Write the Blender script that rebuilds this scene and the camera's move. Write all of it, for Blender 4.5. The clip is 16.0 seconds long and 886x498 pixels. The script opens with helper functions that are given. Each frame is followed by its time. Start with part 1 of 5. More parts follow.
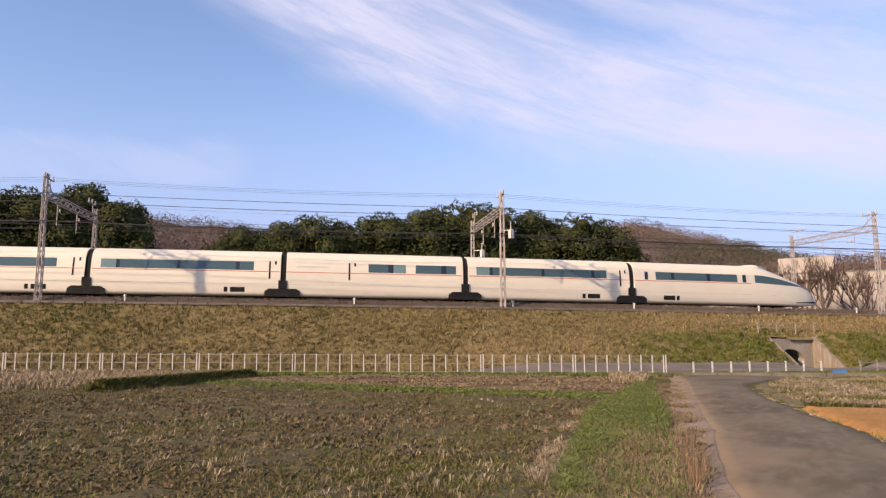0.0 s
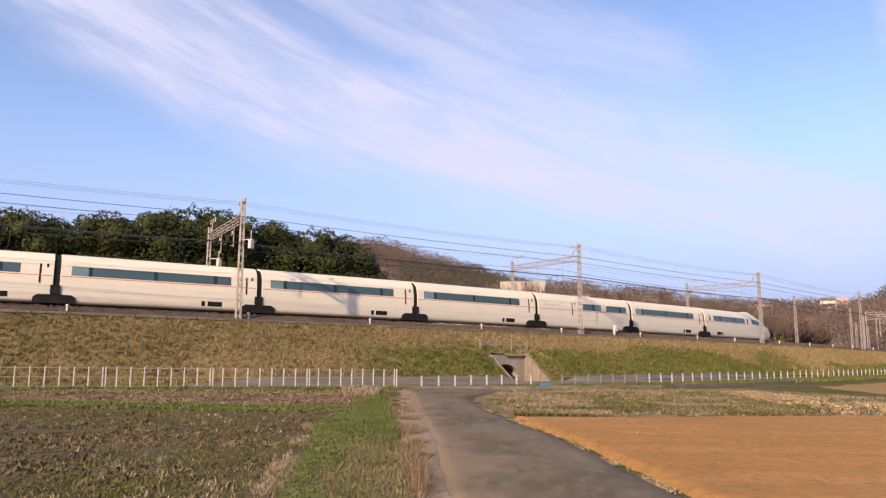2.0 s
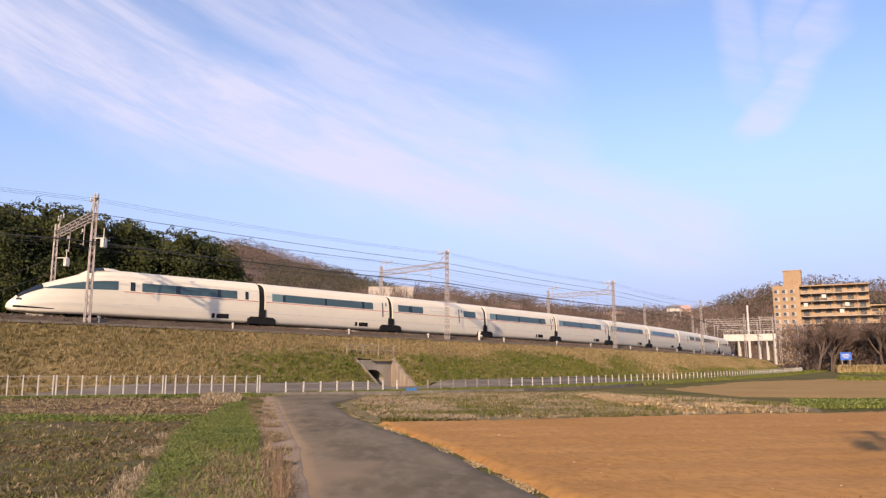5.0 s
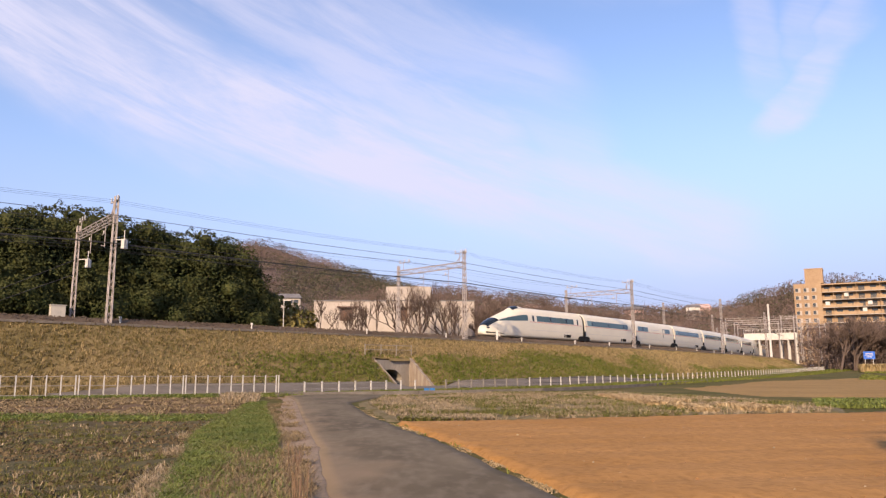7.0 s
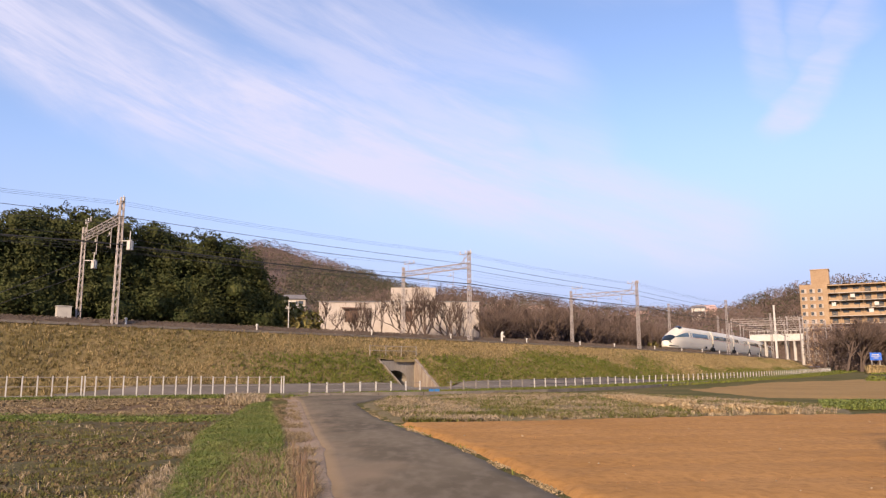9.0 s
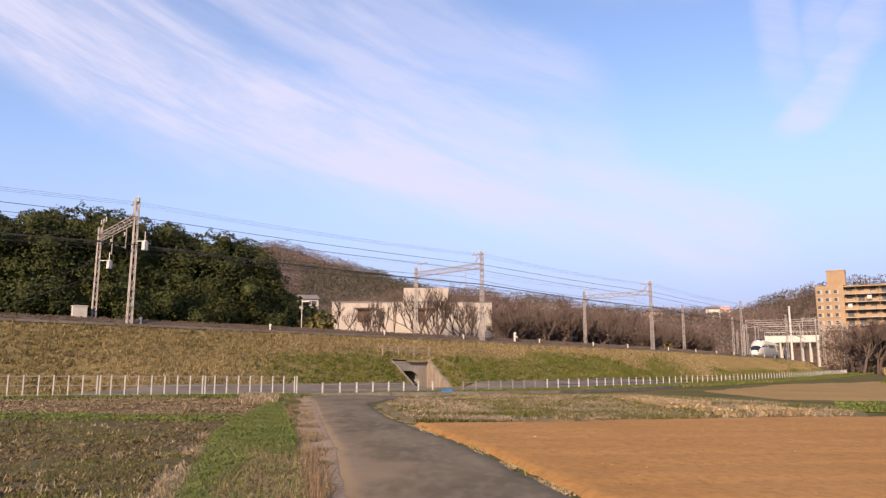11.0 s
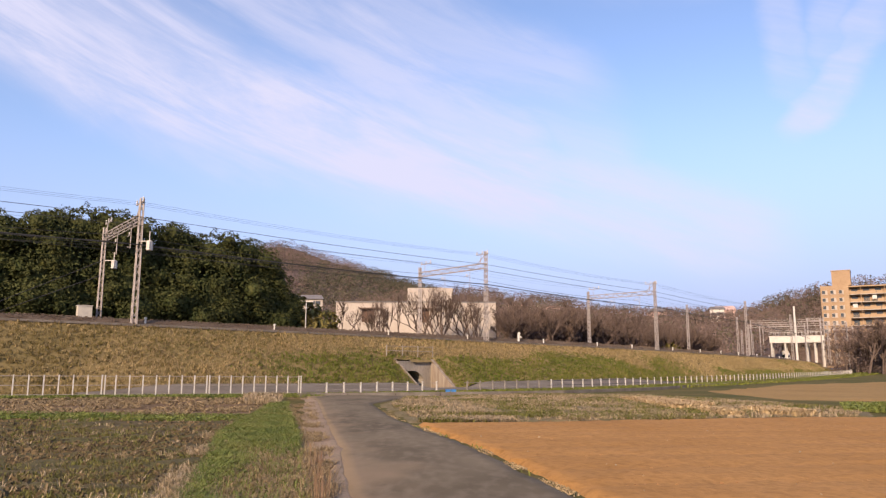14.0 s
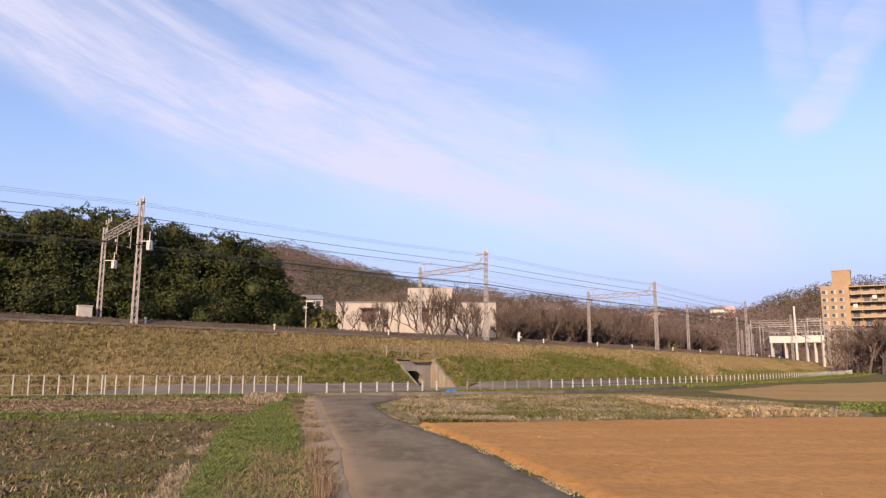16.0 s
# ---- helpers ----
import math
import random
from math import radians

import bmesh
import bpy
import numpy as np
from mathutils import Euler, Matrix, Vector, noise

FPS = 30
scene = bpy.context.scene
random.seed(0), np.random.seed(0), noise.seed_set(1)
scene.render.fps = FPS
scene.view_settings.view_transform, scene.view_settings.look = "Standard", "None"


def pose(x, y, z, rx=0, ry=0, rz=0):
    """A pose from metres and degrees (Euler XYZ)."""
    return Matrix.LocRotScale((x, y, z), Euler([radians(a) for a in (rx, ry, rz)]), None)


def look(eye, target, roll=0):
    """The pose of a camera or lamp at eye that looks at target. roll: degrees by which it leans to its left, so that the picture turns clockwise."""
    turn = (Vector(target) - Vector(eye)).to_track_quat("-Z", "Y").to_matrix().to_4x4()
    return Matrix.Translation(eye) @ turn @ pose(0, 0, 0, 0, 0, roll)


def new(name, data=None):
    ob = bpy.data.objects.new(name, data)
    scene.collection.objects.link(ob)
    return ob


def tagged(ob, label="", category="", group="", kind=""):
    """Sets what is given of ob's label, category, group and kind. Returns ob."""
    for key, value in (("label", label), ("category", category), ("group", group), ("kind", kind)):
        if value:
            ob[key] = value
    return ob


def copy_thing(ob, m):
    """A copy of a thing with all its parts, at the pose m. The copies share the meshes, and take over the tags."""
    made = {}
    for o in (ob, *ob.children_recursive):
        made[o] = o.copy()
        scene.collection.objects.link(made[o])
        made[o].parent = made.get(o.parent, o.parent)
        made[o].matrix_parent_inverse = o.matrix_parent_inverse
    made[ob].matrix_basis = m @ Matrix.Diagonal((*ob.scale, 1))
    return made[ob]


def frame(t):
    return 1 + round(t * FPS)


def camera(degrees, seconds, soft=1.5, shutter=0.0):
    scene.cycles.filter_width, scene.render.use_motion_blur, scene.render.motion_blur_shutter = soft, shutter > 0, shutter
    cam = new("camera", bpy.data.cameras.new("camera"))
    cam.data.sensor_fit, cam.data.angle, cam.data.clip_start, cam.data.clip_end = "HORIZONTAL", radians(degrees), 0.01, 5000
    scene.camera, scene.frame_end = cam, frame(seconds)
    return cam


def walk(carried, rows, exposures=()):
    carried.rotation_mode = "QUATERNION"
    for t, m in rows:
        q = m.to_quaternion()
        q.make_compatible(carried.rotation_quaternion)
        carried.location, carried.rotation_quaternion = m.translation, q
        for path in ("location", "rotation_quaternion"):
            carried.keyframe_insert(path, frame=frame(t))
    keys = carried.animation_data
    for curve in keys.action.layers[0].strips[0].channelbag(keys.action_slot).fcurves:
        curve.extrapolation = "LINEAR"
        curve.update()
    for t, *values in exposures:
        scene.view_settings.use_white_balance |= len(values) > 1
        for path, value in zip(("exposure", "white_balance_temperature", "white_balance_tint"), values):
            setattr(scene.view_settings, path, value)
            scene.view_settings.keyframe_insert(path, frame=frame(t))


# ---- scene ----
# ---------- camera: stands on the field road and pans ----------
EYE = (0.0, 0.0, 1.6)
PAN = [
    (0, 97.617, 0.162, 27.318), (0.5, 97.815, 0.306, 21.927), (1, 98.087, 0.053, 17.329),
    (1.5, 98.398, -0.159, 12.316), (2, 98.689, -0.287, 7.151), (2.5, 99.016, -0.452, 1.548),
    (3, 99.25, -0.32, -4.126), (3.5, 99.258, 0.154, -6.555), (4, 99.249, 0.015, -5.983),
    (4.5, 99.223, 0.029, -5.345), (5, 99.111, 0.031, -3.049), (7.5, 99.096, 0.097, -1.636),
    (8, 99.133, 0.092, -1.563), (8.5, 99.151, 0.101, -1.443), (9, 99.168, 0.078, -1.307),
    (9.5, 99.182, 0.017, -1.087), (12, 99.201, -0.158, -0.091), (16, 99.2, -0.171, -0.028),
]
cam = camera(61.97, 16.0, soft=1.3)
EXPOSURE, KELVIN, TINT = 0.55, 6500, 24
walk(cam, [(t, pose(*EYE, rx, ry, rz)) for t, rx, ry, rz in PAN], [(0, EXPOSURE, KELVIN, TINT), (16, EXPOSURE, KELVIN, TINT)])

# ---------- sky and sun ----------
SUN_TO = Vector((-0.438, -0.899, 0.0)).normalized()   # towards the sun, in plan
SUN_UP = radians(24)
sun_dir = Vector((SUN_TO.x * math.cos(SUN_UP), SUN_TO.y * math.cos(SUN_UP), math.sin(SUN_UP)))
sun = new("sun", bpy.data.lights.new("sun", "SUN"))
sun.data.energy, sun.data.angle, sun.data.color = 4.4, radians(0.9), (1.0, 0.81, 0.52)
sun.matrix_basis = look(sun_dir * 100, (0, 0, 0))


def make_world():
    w = bpy.data.worlds.new("sky")
    scene.world = w
    w.use_nodes = True
    nt = w.node_tree
    nt.nodes.clear()
    N, L = nt.nodes.new, nt.links.new

    def math_node(op, a, b=None, c=None):
        n = N("ShaderNodeMath")
        n.operation = op
        for k, v in enumerate((a, b, c)):
            if v is None:
                continue
            if isinstance(v, (int, float)):
                n.inputs[k].default_value = v
            else:
                L(v, n.inputs[k])
        return n.outputs[0]

    def ramp(v, lo, hi):
        n = N("ShaderNodeMapRange")
        n.interpolation_type = "SMOOTHSTEP"
        L(v, n.inputs[0])
        n.inputs[1].default_value, n.inputs[2].default_value = lo, hi
        return n.outputs[0]

    sky = N("ShaderNodeTexSky")
    sky.sky_type = "NISHITA"
    sky.sun_disc = False
    sky.sun_elevation = SUN_UP
    sky.sun_rotation = math.atan2(SUN_TO.x, SUN_TO.y)
    sky.air_density, sky.dust_density, sky.ozone_density = 1.0, 0.6, 2.2
    geo = N("ShaderNodeTexCoord")
    sep = N("ShaderNodeSeparateXYZ")
    L(geo.outputs["Generated"], sep.inputs[0])
    x, y, z = sep.outputs
    az = math_node("DEGREES", math_node("ARCTAN2", x, y))
    up = math_node("DEGREES", math_node("ARCSINE", z))
    # wind-drawn cirrus: noise in (azimuth, elevation), drawn out along the band's slope
    along = math_node("SUBTRACT", math_node("MULTIPLY", az, 0.94), math_node("MULTIPLY", up, 0.34))
    across = math_node("ADD", math_node("MULTIPLY", az, 0.34), math_node("MULTIPLY", up, 0.94))

    def noise_node(sx, sy, scale, detail, off, rough=0.6):
        cb = N("ShaderNodeCombineXYZ")
        L(math_node("MULTIPLY", along, sx), cb.inputs[0])
        L(math_node("MULTIPLY", across, sy), cb.inputs[1])
        cb.inputs[2].default_value = off
        n = N("ShaderNodeTexNoise")
        n.inputs["Scale"].default_value, n.inputs["Detail"].default_value = scale, detail
        n.inputs["Roughness"].default_value, n.inputs["Distortion"].default_value = rough, 0.35
        L(cb.outputs[0], n.inputs["Vector"])
        return n.outputs[0]

    big = noise_node(0.03, 0.07, 1.0, 3, 1.7)
    fine = noise_node(0.06, 0.34, 1.0, 9, 4.2, 0.66)
    curl = noise_node(0.11, 0.26, 1.0, 5, 8.8, 0.55)
    wob = math_node("ADD", math_node("MULTIPLY", math_node("SUBTRACT", big, 0.5), 3.0), math_node("MULTIPLY", math_node("SUBTRACT", curl, 0.5), 3.4))

    def drift(a0, e0, a1, e1, width, weight):
        """A streak from one azimuth and elevation to another, soft at its sides and ends."""
        ln = math.hypot(a1 - a0, e1 - e0)
        ux, uy = (a1 - a0) / ln, (e1 - e0) / ln
        da, de = math_node("SUBTRACT", az, a0), math_node("SUBTRACT", up, e0)
        u = math_node("ADD", math_node("MULTIPLY", da, ux), math_node("MULTIPLY", de, uy))
        v = math_node("ADD", math_node("SUBTRACT", math_node("MULTIPLY", de, ux), math_node("MULTIPLY", da, uy)), wob)
        over = math_node("MAXIMUM", math_node("SUBTRACT", u, ln), math_node("MULTIPLY", u, -1.0))
        over = math_node("MULTIPLY", math_node("MAXIMUM", over, 0.0), 0.6)
        d = math_node("SQRT", math_node("ADD", math_node("MULTIPLY", v, v), math_node("MULTIPLY", over, over)))
        return math_node("MULTIPLY", math_node("SUBTRACT", 1.0, ramp(d, width * 0.3, width)), weight)

    m = None
    for row in ((-62, 38, -47, 31.6, 6.0, 0.8), (-47, 31.6, -32.6, 24.6, 6.8, 1.0), (-32.6, 24.6, -20.0, 20.6, 7.0, 1.0), (-20.0, 20.2, -6.0, 17.0, 6.6, 1.0), (-6.0, 17.0, 5.2, 14.2, 5.4, 0.95), (5.2, 14.2, 20.0, 10.3, 5.0, 0.75),
                (-16.7, 27.8, -6.6, 24.3, 3.4, 0.6), (-6.6, 24.3, 4.4, 18.6, 4.2, 0.65), (-6.7, 29.3, 8.1, 21.5, 5.0, 0.45), (8.1, 21.5, 12.0, 16.7, 4.0, 0.4),
                (31.9, 22.6, 30.3, 20.3, 1.9, 0.6), (30.3, 20.3, 27.4, 17.8, 1.8, 0.75), (26.4, 25.5, 26.6, 21.2, 2.2, 0.42), (30.6, 26.0, 29.4, 22.6, 2.2, 0.42), (-66, 12.5, -45, 13.6, 2.4, 0.3), (-20, 36, 20, 31, 5, 0.4)):
        q = drift(*row)
        m = q if m is None else math_node("MAXIMUM", m, q)
    soft = math_node("ADD", math_node("MULTIPLY", ramp(fine, 0.33, 0.66), 0.62), 0.42)
    m = math_node("MULTIPLY", m, soft)
    # thin haze low over the land
    low = math_node("MULTIPLY", math_node("SUBTRACT", 1.0, ramp(up, 2.0, 21.0)), 0.93)
    cloud = math_node("MINIMUM", math_node("MULTIPLY", m, 0.95), 0.95)
    bg = N("ShaderNodeBackground")
    L(sky.outputs[0], bg.inputs[0])
    bg.inputs[1].default_value = SKY
    cl = N("ShaderNodeBackground")
    cl.inputs[0].default_value = (0.505, 0.54, 0.64, 1)
    cl.inputs[1].default_value = CLOUD
    hz = N("ShaderNodeBackground")
    hz.inputs[0].default_value = (0.288, 0.358, 0.55, 1)
    hz.inputs[1].default_value = CLOUD
    veil = N("ShaderNodeMixShader")
    L(low, veil.inputs[0])
    L(bg.outputs[0], veil.inputs[1])
    L(hz.outputs[0], veil.inputs[2])
    mix = N("ShaderNodeMixShader")
    L(cloud, mix.inputs[0])
    L(veil.outputs[0], mix.inputs[1])
    L(cl.outputs[0], mix.inputs[2])
    out = N("ShaderNodeOutputWorld")
    L(mix.outputs[0], out.inputs[0])


SKY, CLOUD = 0.15, 1.0
make_world()


# ---------- mesh and material helpers ----------
class Mesh:
    """Collects vertices and faces of one mesh."""

    def __init__(self):
        self.v, self.f, self.smooth = [], [], False

    def add(self, verts, faces):
        n = len(self.v)
        self.v.extend([tuple(p) for p in verts])
        self.f.extend([tuple(i + n for i in q) for q in faces])
        return self

    def box(self, c, size, m=None, taper=1.0):
        a, b, h = size[0] / 2, size[1] / 2, size[2] / 2
        vs = [Vector((sx * a * (taper if sz > 0 else 1), sy * b * (taper if sz > 0 else 1), sz * h)) for sz in (-1, 1) for sx, sy in ((-1, -1), (1, -1), (1, 1), (-1, 1))]
        c = Vector(c)
        vs = [((m @ p) if m else p) + c for p in vs]
        return self.add(vs, [(3, 2, 1, 0), (4, 5, 6, 7), (0, 1, 5, 4), (1, 2, 6, 5), (2, 3, 7, 6), (3, 0, 4, 7)])

    def bar(self, p, q, w, h=None):
        """A square bar from p to q."""
        p, q = Vector(p), Vector(q)
        d = (q - p)
        m = d.to_track_quat("X", "Z").to_matrix()
        return self.box((p + q) / 2, (d.length, w, h or w), m)

    def tube(self, p, q, r0, r1=None, n=6, cap=True):
        p, q = Vector(p), Vector(q)
        m = (q - p).to_track_quat("Z", "Y").to_matrix()
        r1 = r0 if r1 is None else r1
        vs = []
        for c, r in ((p, r0), (q, r1)):
            vs += [c + m @ Vector((r * math.cos(6.28319 * k / n), r * math.sin(6.28319 * k / n), 0)) for k in range(n)]
        fs = [(k, (k + 1) % n, n + (k + 1) % n, n + k) for k in range(n)]
        if cap:
            fs += [tuple(range(n - 1, -1, -1)), tuple(range(n, 2 * n))]
        return self.add(vs, fs)

    def grid(self, rows, close=False):
        """Quads between equally long rows of points."""
        n = len(rows[0])
        vs = [p for r in rows for p in r]
        fs = [(i * n + j, i * n + (j + 1) % n, (i + 1) * n + (j + 1) % n, (i + 1) * n + j) for i in range(len(rows) - 1) for j in range(n if close else n - 1)]
        return self.add(vs, fs)

    def sweep(self, pts, w, h=None):
        """A square bar along a line of points."""
        h, rows = h or w, []
        for i, p in enumerate(pts):
            d = (pts[min(i + 1, len(pts) - 1)] - pts[max(i - 1, 0)]).normalized()
            n = Vector((d.y, -d.x, 0)).normalized() * w / 2
            u = Vector((0, 0, h / 2))
            rows.append([p - n - u, p + n - u, p + n + u, p - n + u])
        self.grid(rows, close=True)
        k = len(self.v)
        self.f += [(k - 1, k - 2, k - 3, k - 4), (k - 4 * len(pts), k - 4 * len(pts) + 1, k - 4 * len(pts) + 2, k - 4 * len(pts) + 3)]
        return self

    def data(self, name, material, smooth=False):
        me = bpy.data.meshes.new(name)
        me.from_pydata(self.v, [], self.f)
        me.materials.append(material)
        if smooth:
            me.shade_smooth()
        me.update()
        return me


def part(name, mesh, material, parent=None, label="", smooth=False):
    ob = new(name, mesh.data(name, material, smooth))
    ob.parent = parent
    if label:
        tagged(ob, label)
    return ob


def thing(name, label, category, group="", at=None):
    ob = new(name)
    ob.empty_display_size = 0.2
    if at is not None:
        ob.matrix_basis = at
    return tagged(ob, label, category, group)


def setting(name, mesh, material, label="", smooth=False):
    return tagged(part(name, mesh, material, None, "", smooth), label, kind="structure")


def mat(name, c0, c1, scale=1.0, rough=0.8, metal=0.0, bump=0.0, fine=12.0, c2=None, spec=0.2, island=0.0, stretch=(1, 1, 1), lo=0.35, hi=0.65, dist=0.02):
    """A surface whose colour drifts from c0 to c1 over patches 1/scale m wide, with finer grain (and flecks of c2) on it."""
    ma = bpy.data.materials.new(name)
    ma.use_nodes = True
    nt = ma.node_tree
    N, L = nt.nodes.new, nt.links.new
    b = nt.nodes["Principled BSDF"]
    b.inputs["Roughness"].default_value, b.inputs["Metallic"].default_value = rough, metal
    b.inputs["Specular IOR Level"].default_value = spec
    tc = N("ShaderNodeTexCoord")
    mp = N("ShaderNodeMapping")
    mp.inputs["Scale"].default_value = stretch
    L(tc.outputs["Object"], mp.inputs[0])

    def tex(sc, det):
        n = N("ShaderNodeTexNoise")
        n.inputs["Scale"].default_value, n.inputs["Detail"].default_value = sc, det
        L(mp.outputs[0], n.inputs["Vector"])
        return n.outputs[0]

    def span(v, a, z):
        n = N("ShaderNodeMapRange")
        L(v, n.inputs[0])
        n.inputs[1].default_value, n.inputs[2].default_value = a, z
        return n.outputs[0]

    def mix(f, a, z):
        n = N("ShaderNodeMix")
        n.data_type = "RGBA"
        for sock, v in ((n.inputs[0], f), (n.inputs[6], a), (n.inputs[7], z)):
            if isinstance(v, (tuple, list)):
                sock.default_value = (*v, 1)
            else:
                L(v, sock)
        return n.outputs[2]

    t1, t2 = tex(scale, 4), tex(scale * fine, 5)
    col = mix(span(t1, lo, hi), c0, c1)
    dark = tuple(0.55 * x for x in c0)
    n = N("ShaderNodeMath")
    n.operation = "MULTIPLY"
    L(span(t2, 0.45, 0.75), n.inputs[0])
    n.inputs[1].default_value = 0.6
    col = mix(n.outputs[0], col, dark if c2 is None else c2)
    if island:
        g = N("ShaderNodeNewGeometry")
        hs = N("ShaderNodeHueSaturation")
        mr = N("ShaderNodeMapRange")
        L(g.outputs["Random Per Island"], mr.inputs[0])
        mr.inputs[3].default_value, mr.inputs[4].default_value = 1 - island, 1 + island
        L(mr.outputs[0], hs.inputs["Value"])
        L(col, hs.inputs["Color"])
        col = hs.outputs[0]
    L(col, b.inputs["Base Color"])
    if bump:
        bp = N("ShaderNodeBump")
        bp.inputs["Strength"].default_value, bp.inputs["Distance"].default_value = bump, dist
        L(t2, bp.inputs["Height"])
        L(bp.outputs[0], b.inputs["Normal"])
    return ma


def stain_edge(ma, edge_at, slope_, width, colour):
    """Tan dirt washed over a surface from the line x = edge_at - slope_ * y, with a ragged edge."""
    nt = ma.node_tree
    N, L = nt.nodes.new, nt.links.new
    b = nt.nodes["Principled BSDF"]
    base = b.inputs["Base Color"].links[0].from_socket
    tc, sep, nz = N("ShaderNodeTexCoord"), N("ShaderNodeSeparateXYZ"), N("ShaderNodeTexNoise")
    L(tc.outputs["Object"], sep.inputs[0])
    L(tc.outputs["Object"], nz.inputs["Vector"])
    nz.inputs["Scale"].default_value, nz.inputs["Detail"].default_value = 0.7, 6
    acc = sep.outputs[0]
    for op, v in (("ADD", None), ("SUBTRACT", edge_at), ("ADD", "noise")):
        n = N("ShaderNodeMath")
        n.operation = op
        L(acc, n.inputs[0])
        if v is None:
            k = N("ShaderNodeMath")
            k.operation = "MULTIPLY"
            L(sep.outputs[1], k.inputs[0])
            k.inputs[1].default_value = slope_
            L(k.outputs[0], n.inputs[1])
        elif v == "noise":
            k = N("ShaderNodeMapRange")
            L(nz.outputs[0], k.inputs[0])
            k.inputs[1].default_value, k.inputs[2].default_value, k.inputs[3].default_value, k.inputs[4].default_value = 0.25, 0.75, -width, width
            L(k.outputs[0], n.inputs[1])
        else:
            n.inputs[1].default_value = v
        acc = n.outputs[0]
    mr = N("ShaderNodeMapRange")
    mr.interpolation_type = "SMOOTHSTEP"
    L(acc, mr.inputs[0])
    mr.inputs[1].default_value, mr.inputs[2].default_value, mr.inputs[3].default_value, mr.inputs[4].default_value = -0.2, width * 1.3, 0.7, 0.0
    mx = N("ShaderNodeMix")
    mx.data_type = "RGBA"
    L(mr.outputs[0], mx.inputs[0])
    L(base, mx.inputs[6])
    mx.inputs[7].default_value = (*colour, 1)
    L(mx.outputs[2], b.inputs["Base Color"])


def smoothstep(a, b, v):
    u = np.clip((v - a) / (b - a), 0, 1)
    return u * u * (3 - 2 * u)


# ---------- the line: plan of the near track, and the land ----------
RAIL_UP, RAIL_SLOPE = 5.106, -0.00866


def heading(s):
    c = s / 100
    return 0.73243 + 0.23355 * c + 0.0093 * c * c - 0.01324 * c ** 3 * (c < 1.4) - (0.0363 * (c >= 1.4)) + 0.09 * smoothstep(1.3, 2.2, c)


STEP = 0.5
_s = np.arange(-260, 460.1, STEP)
_a = heading(_s)
_x = np.concatenate([[0], np.cumsum((np.cos(_a[1:]) + np.cos(_a[:-1])) * STEP / 2)])
_y = np.concatenate([[0], np.cumsum((np.sin(_a[1:]) + np.sin(_a[:-1])) * STEP / 2)])
_zero = int(260 / STEP)
_x, _y = _x - _x[_zero], _y - _y[_zero] + 74.289


FAR, FAR_UP = -3.8, 0.24   # the far track, on which the express runs, lies a little higher


def track(s, d=0.0, up=0.0):
    """A point of the line: s metres along, d to the fields' side, up above the rail."""
    a = float(np.interp(s, _s, _a))
    return Vector((float(np.interp(s, _s, _x)) + d * math.sin(a), float(np.interp(s, _s, _y)) - d * math.cos(a), RAIL_UP + RAIL_SLOPE * s + up))


def turn(s):
    return math.degrees(float(np.interp(s, _s, _a)))


def land(x, y):
    """Height of the fields."""
    far = max(0.0, y - 62)
    return min(0.0085 * far, 1.9) + 0.008 * max(0.0, -x - 8) * max(0.0, min(1.0, (90 - y) / 40)) if y < 400 else 1.9


def foot_rise(s):
    """Height of the service road's inner edge over the fields."""
    return 0.5 * float(smoothstep(-37, -30, s) * (1 - smoothstep(12, 26, s)) * (1 - 0.85 * smoothstep(-14.5, -12.5, s) * (1 - smoothstep(-8.3, -6.3, s))))


def toe(s):
    """Offset of the embankment's foot."""
    p = track(s, 11)
    return 4.6 + 1.6 * max(0.3, p.z - 0.95 - land(p.x, p.y))
# ---------- materials ----------
M_GROUND = mat("rough_grass", (0.085, 0.085, 0.026), (0.16, 0.12, 0.05), 0.25, 0.95, spec=0.05, bump=0.6, fine=14, dist=0.06)
M_TILTH = mat("stubbly_earth", (0.088, 0.066, 0.028), (0.10, 0.088, 0.03), 0.5, 0.95, bump=0.9, fine=9, c2=(0.12, 0.09, 0.05), dist=0.08)
M_LITTER = mat("straw_strewn_earth", (0.12, 0.072, 0.036), (0.16, 0.10, 0.05), 0.6, 0.95, bump=0.9, fine=10, c2=(0.2, 0.14, 0.085), dist=0.07)
M_SOIL = mat("ploughed_soil", (0.36, 0.18, 0.056), (0.405, 0.21, 0.072), 0.3, 0.95, spec=0.1, bump=0.7, fine=22, dist=0.03)
M_STUBBLE = mat("stubble", (0.12, 0.098, 0.04), (0.17, 0.13, 0.065), 0.6, 0.95, bump=0.8, fine=10, c2=(0.24, 0.19, 0.12), dist=0.06)
M_FALLOW = mat("brown_fallow_soil", (0.29, 0.175, 0.062), (0.34, 0.21, 0.08), 0.15, 0.95, spec=0.1, bump=0.6, fine=16, c2=(0.17, 0.13, 0.055), dist=0.04)
M_DRY = mat("dry_grass", (0.27, 0.19, 0.09), (0.33, 0.25, 0.13), 0.8, 0.95, bump=0.8, fine=10)
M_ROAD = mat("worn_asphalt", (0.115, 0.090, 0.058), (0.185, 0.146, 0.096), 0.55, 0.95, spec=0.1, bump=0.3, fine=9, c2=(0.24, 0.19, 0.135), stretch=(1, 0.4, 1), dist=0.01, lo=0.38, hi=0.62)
M_SERVICE = mat("grey_service_asphalt", (0.13, 0.108, 0.085), (0.185, 0.155, 0.125), 0.4, 0.95, spec=0.1, bump=0.3, fine=9, c2=(0.22, 0.185, 0.15), dist=0.01)
